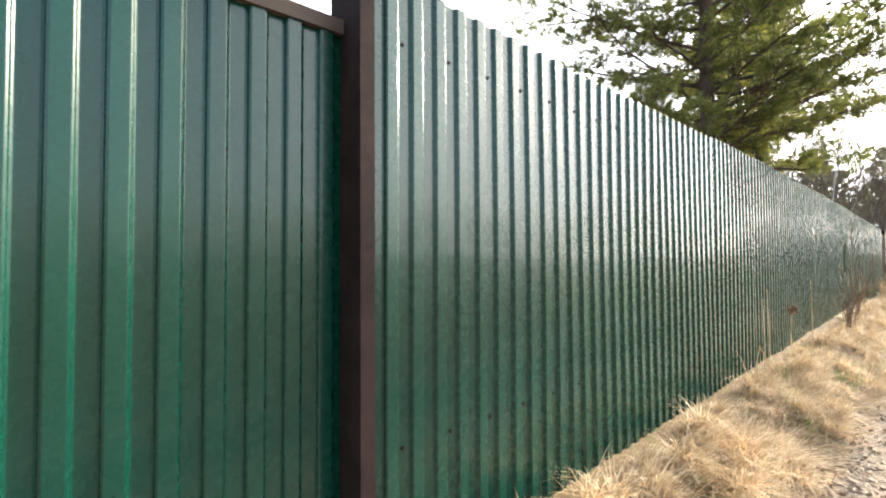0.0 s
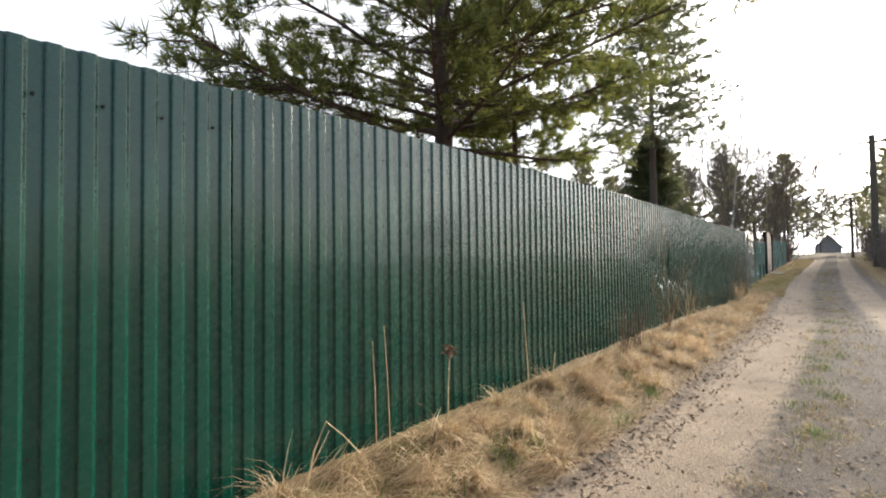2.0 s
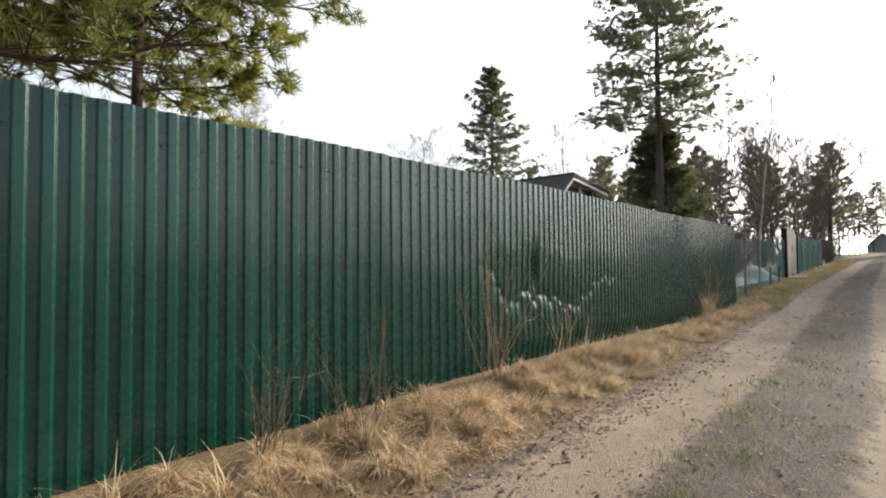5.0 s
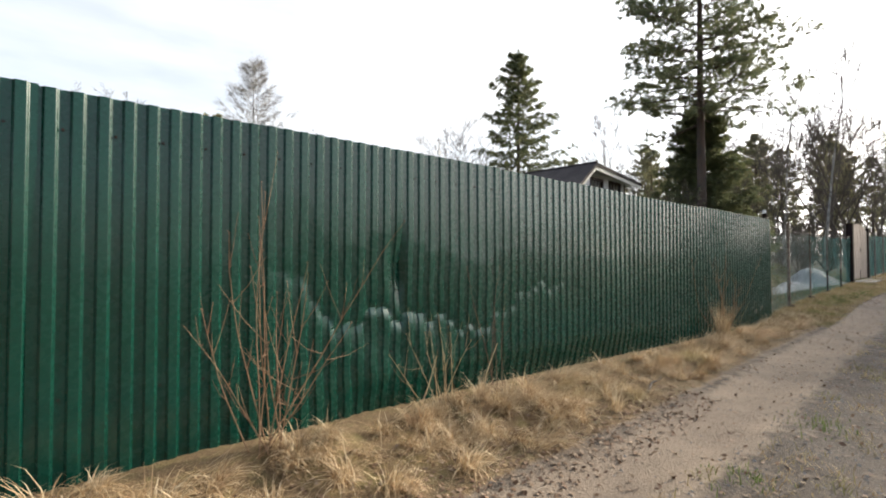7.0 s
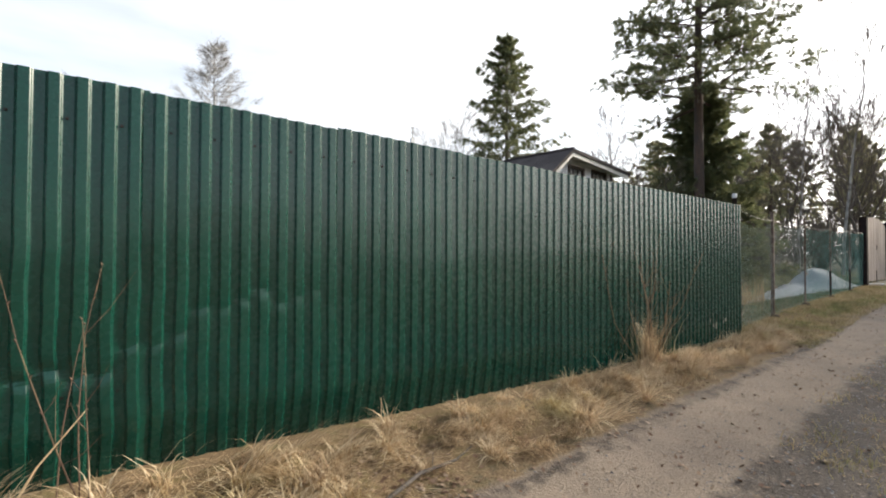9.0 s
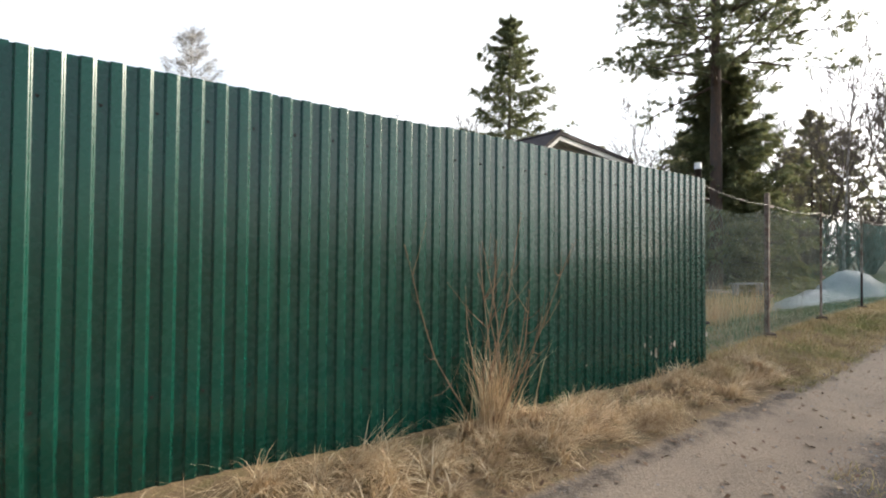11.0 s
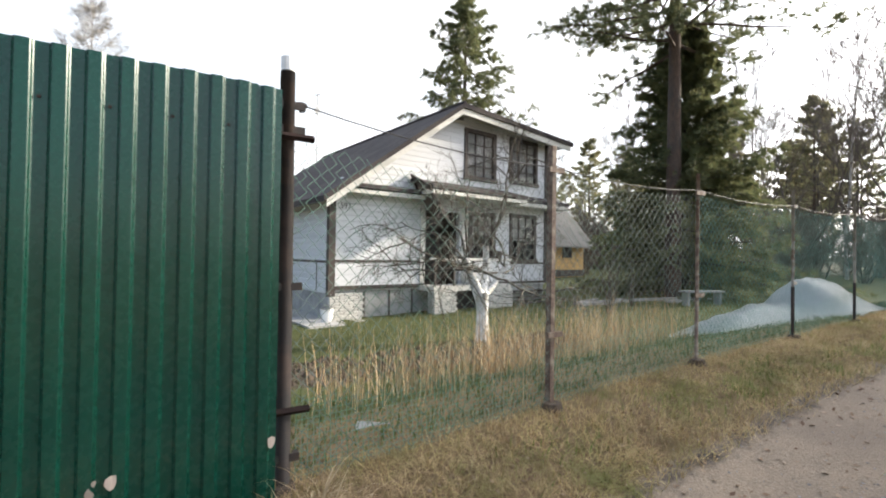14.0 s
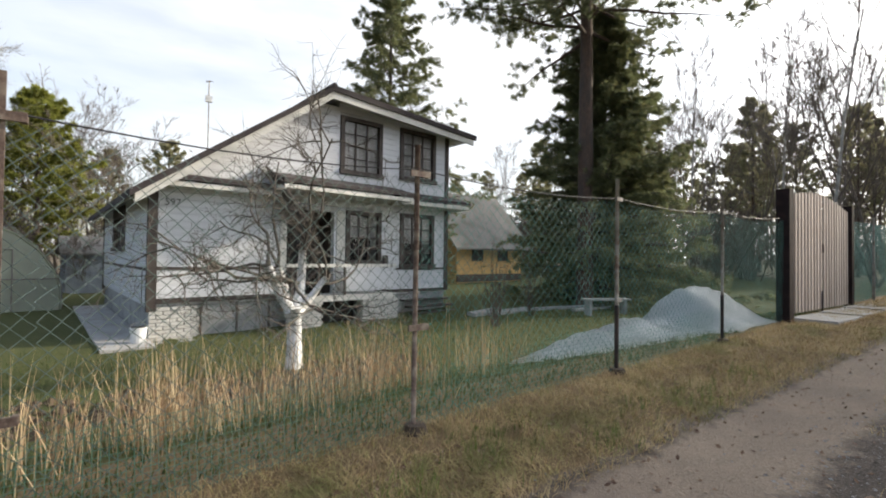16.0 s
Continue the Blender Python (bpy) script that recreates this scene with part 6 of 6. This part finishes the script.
for _ in range(420):
    cx = rg.uniform(21.6, 37)
    cy = edge_y(cx) + (link_y(cx) - edge_y(cx)) * rg.uniform(-0.05, 1.0)
    m = int(rg.uniform(30, 80))
    q = np.stack([rg.normal(cx, 0.10, m), rg.normal(cy, 0.07, m)], 1)
    b = np.concatenate([q, ground_z(q[:, 0], q[:, 1])[:, None]], 1)
    ribbons(g, b, rg.normal(rg.uniform(0, 6.28), 0.8, m), rg.uniform(0.06, 0.17, m), rg.uniform(0.8, 1.5, m), rg.uniform(0.6, 1.7, m), rg.uniform(0.003, 0.008, m), rg)
for _ in range(260):
    cx = rg.uniform(3.5, 40)
    cy = edge_y(cx) - rg.normal(1.2, 0.22)
    m = int(rg.uniform(14, 45))
    q = np.stack([rg.normal(cx, 0.10, m), rg.normal(cy, 0.05, m)], 1)
    b = np.concatenate([q, ground_z(q[:, 0], q[:, 1])[:, None]], 1)
    ribbons(g, b, rg.uniform(0, 6.28, m), rg.uniform(0.03, 0.09, m), rg.uniform(0.3, 1.2, m), rg.uniform(0.2, 1.2, m), rg.uniform(0.003, 0.006, m), rg)
B = scatter(14000, 6, 70, lambda x, u: edge_y(x) - 2.75 - 3.5 * u, rg)
n = len(B)
ribbons(g, B, rg.uniform(0, 6.28, n), rg.uniform(0.06, 0.22, n), rg.uniform(0.2, 1.2, n), rg.uniform(0.2, 1.2, n), rg.uniform(0.005, 0.012, n), rg)
stuff("verge_grass", g, M_STRAW2, "short yellowed grass on the lane's verges", "grass")

g = Geo()
for cx, cy, r, m in [(5.9, 0.62, 0.09, 130), (6.15, 0.6, 0.08, 110), (6.95, 0.5, 0.08, 130), (6.5, 0.85, 0.16, 110), (5.4, 0.95, 0.1, 80), (8.3, 0.6, 0.1, 70), (8.15, 0.35, 0.07, 60), (7.3, 0.38, 0.1, 70), (9.1, -1.05, 0.09, 90), (8.6, -0.8, 0.1, 70), (10.4, -0.95, 0.1, 80), (11.3, -1.1, 0.1, 60), (9.9, 0.9, 0.1, 40), (4.9, 0.8, 0.1, 60), (19.3, 1.05, 0.12, 60), (21.0, 0.95, 0.12, 40), (26.9, 0.62, 0.12, 90), (27.6, 0.85, 0.2, 60), (24.6, 0.9, 0.2, 60), (2.6, 0.75, 0.12, 60), (3.3, 0.7, 0.1, 70), (25.4, 0.75, 0.16, 130), (26.2, 0.95, 0.2, 150), (28.4, 0.7, 0.2, 150), (29.4, 0.8, 0.2, 120), (23.4, 0.85, 0.2, 90), (5.2, 0.65, 0.12, 110), (4.3, 0.7, 0.1, 90), (7.9, -0.95, 0.1, 80), (9.6, -0.9, 0.14, 90), (10.9, -0.85, 0.12, 80), (12.2, -0.95, 0.14, 90), (13.4, -0.9, 0.14, 90), (14.8, -1.0, 0.16, 90)]:
    q = np.stack([rg.normal(cx, r, m), rg.normal(cy, r * 0.7, m)], 1)
    b = np.concatenate([q, ground_z(q[:, 0], q[:, 1])[:, None]], 1)
    tall = 1.0 if cy > 0 else 0.55
    ribbons(g, b, rg.uniform(0, 6.28, m), tall * rg.uniform(0.05, 0.13, m), rg.uniform(0.0, 0.8, m), rg.uniform(0.1, 0.7, m), rg.uniform(0.004, 0.007, m), rg)
stuff("fresh_grass", g, M_GREEN, "small tufts of fresh green grass", "grass")

g = Geo()
B = scatter(38000, 21.4, 38, lambda x, u: link_y(x) + 0.15 + 8.0 * u ** 1.3, rg)
n = len(B)
ribbons(g, B, rg.uniform(0, 6.28, n), rg.uniform(0.04, 0.11, n), rg.uniform(0.0, 0.9, n), rg.uniform(0.1, 0.8, n), rg.uniform(0.006, 0.012, n), rg)
stuff("lawn_grass", g, M_LAWN, "green garden lawn grass", "grass")

g = Geo()
for _ in range(390):
    cx = rg.uniform(22.3, 28.9)
    cy = 2.75 + 0.12 * (cx - 22) + rg.normal(0, 0.45)
    dens = min(1.0, 0.12 + 0.45 * (cx - 22.3)) if cx < 27.0 else 0.25
    if rg.random() > dens:
        continue
    m = int(rg.integers(3, 9))
    q = np.stack([rg.normal(cx, 0.08, m), rg.normal(cy, 0.08, m)], 1)
    b = np.concatenate([q, ground_z(q[:, 0], q[:, 1])[:, None] - 0.02], 1)
    ribbons(g, b, rg.uniform(0, 6.28, m), rg.uniform(0.3, 0.95, m), np.abs(rg.normal(0.0, 0.2, m)), rg.uniform(0.0, 0.4, m), rg.uniform(0.005, 0.011, m), rg)
stuff("dry_canes", g, M_CANE, "row of dry straw-coloured raspberry canes behind the fence", "canes")

g = Geo()
B = np.concatenate([scatter(11000, 1, 36, lambda x, u: edge_y(x) + 0.55 - 3.4 * u ** 2.0, rg), scatter(5000, 3, 15, lambda x, u: edge_y(x) + 0.4 - 0.75 * u, rg)])
n = len(B)
az, s = rg.uniform(0, 6.28, n), rg.uniform(0.008, 0.024, n)
tx = np.stack([np.cos(az), np.sin(az), rg.normal(0, 0.3, n)], 1) * s[:, None]
ty = np.stack([-np.sin(az), np.cos(az), rg.normal(0, 0.3, n)], 1) * s[:, None] * 0.6
c = B + np.array([0, 0, 0.008])
V = np.stack([c - tx, c - ty, c + tx, c + ty], 1).reshape(-1, 3)
g.add_np(V, (np.arange(n) * 4)[:, None] + np.array([[0, 1, 2, 3]]))
stuff("leaf_litter", g, M_LITTER, "scattered dead leaves on the lane", "litter")

g = Geo()
B = np.concatenate([scatter(12000, 1, 40, lambda x, u: edge_y(x) + 0.1 - 3.0 * u, rg), scatter(14000, 4, 30, lambda x, u: edge_y(x) - 0.75 - 0.95 * u, rg), scatter(8000, 6, 30, lambda x, u: edge_y(x) - 2.3 - 0.7 * u, rg)])
octa = np.array([(1, 0, 0), (-1, 0, 0), (0, 1, 0), (0, -1, 0), (0, 0, 0.7), (0, 0, -0.7)], float)
fo = np.array([(0, 2, 4), (2, 1, 4), (1, 3, 4), (3, 0, 4), (2, 0, 5), (1, 2, 5), (3, 1, 5), (0, 3, 5)])
n = len(B)
sz = 0.003 + 0.011 * rg.random(n) ** 5
V = (B[:, None] + octa[None] * (sz[:, None, None] * rg.uniform(0.6, 1.3, (n, 6, 1)))).reshape(-1, 3)
g.add_np(V, ((np.arange(n) * 6)[:, None, None] + fo[None]).reshape(-1, 3))
stuff("road_stones", g, M_STONE, "small grey stones pressed into the lane", "stones")

g = Geo()
B = scatter(900, 21.9, 28.2, lambda x, u: 4.4 + 1.5 * u, rg)
n = len(B)
sz = rg.uniform(0.02, 0.09, n)
V = (B[:, None] + octa[None] * (sz[:, None, None] * rg.uniform(0.6, 1.3, (n, 6, 1)))).reshape(-1, 3)
g.add_np(V, ((np.arange(n) * 6)[:, None, None] + fo[None]).reshape(-1, 3))
stuff("soil_clods", g, M_SOIL, "dark clods of dug garden soil", "soil")
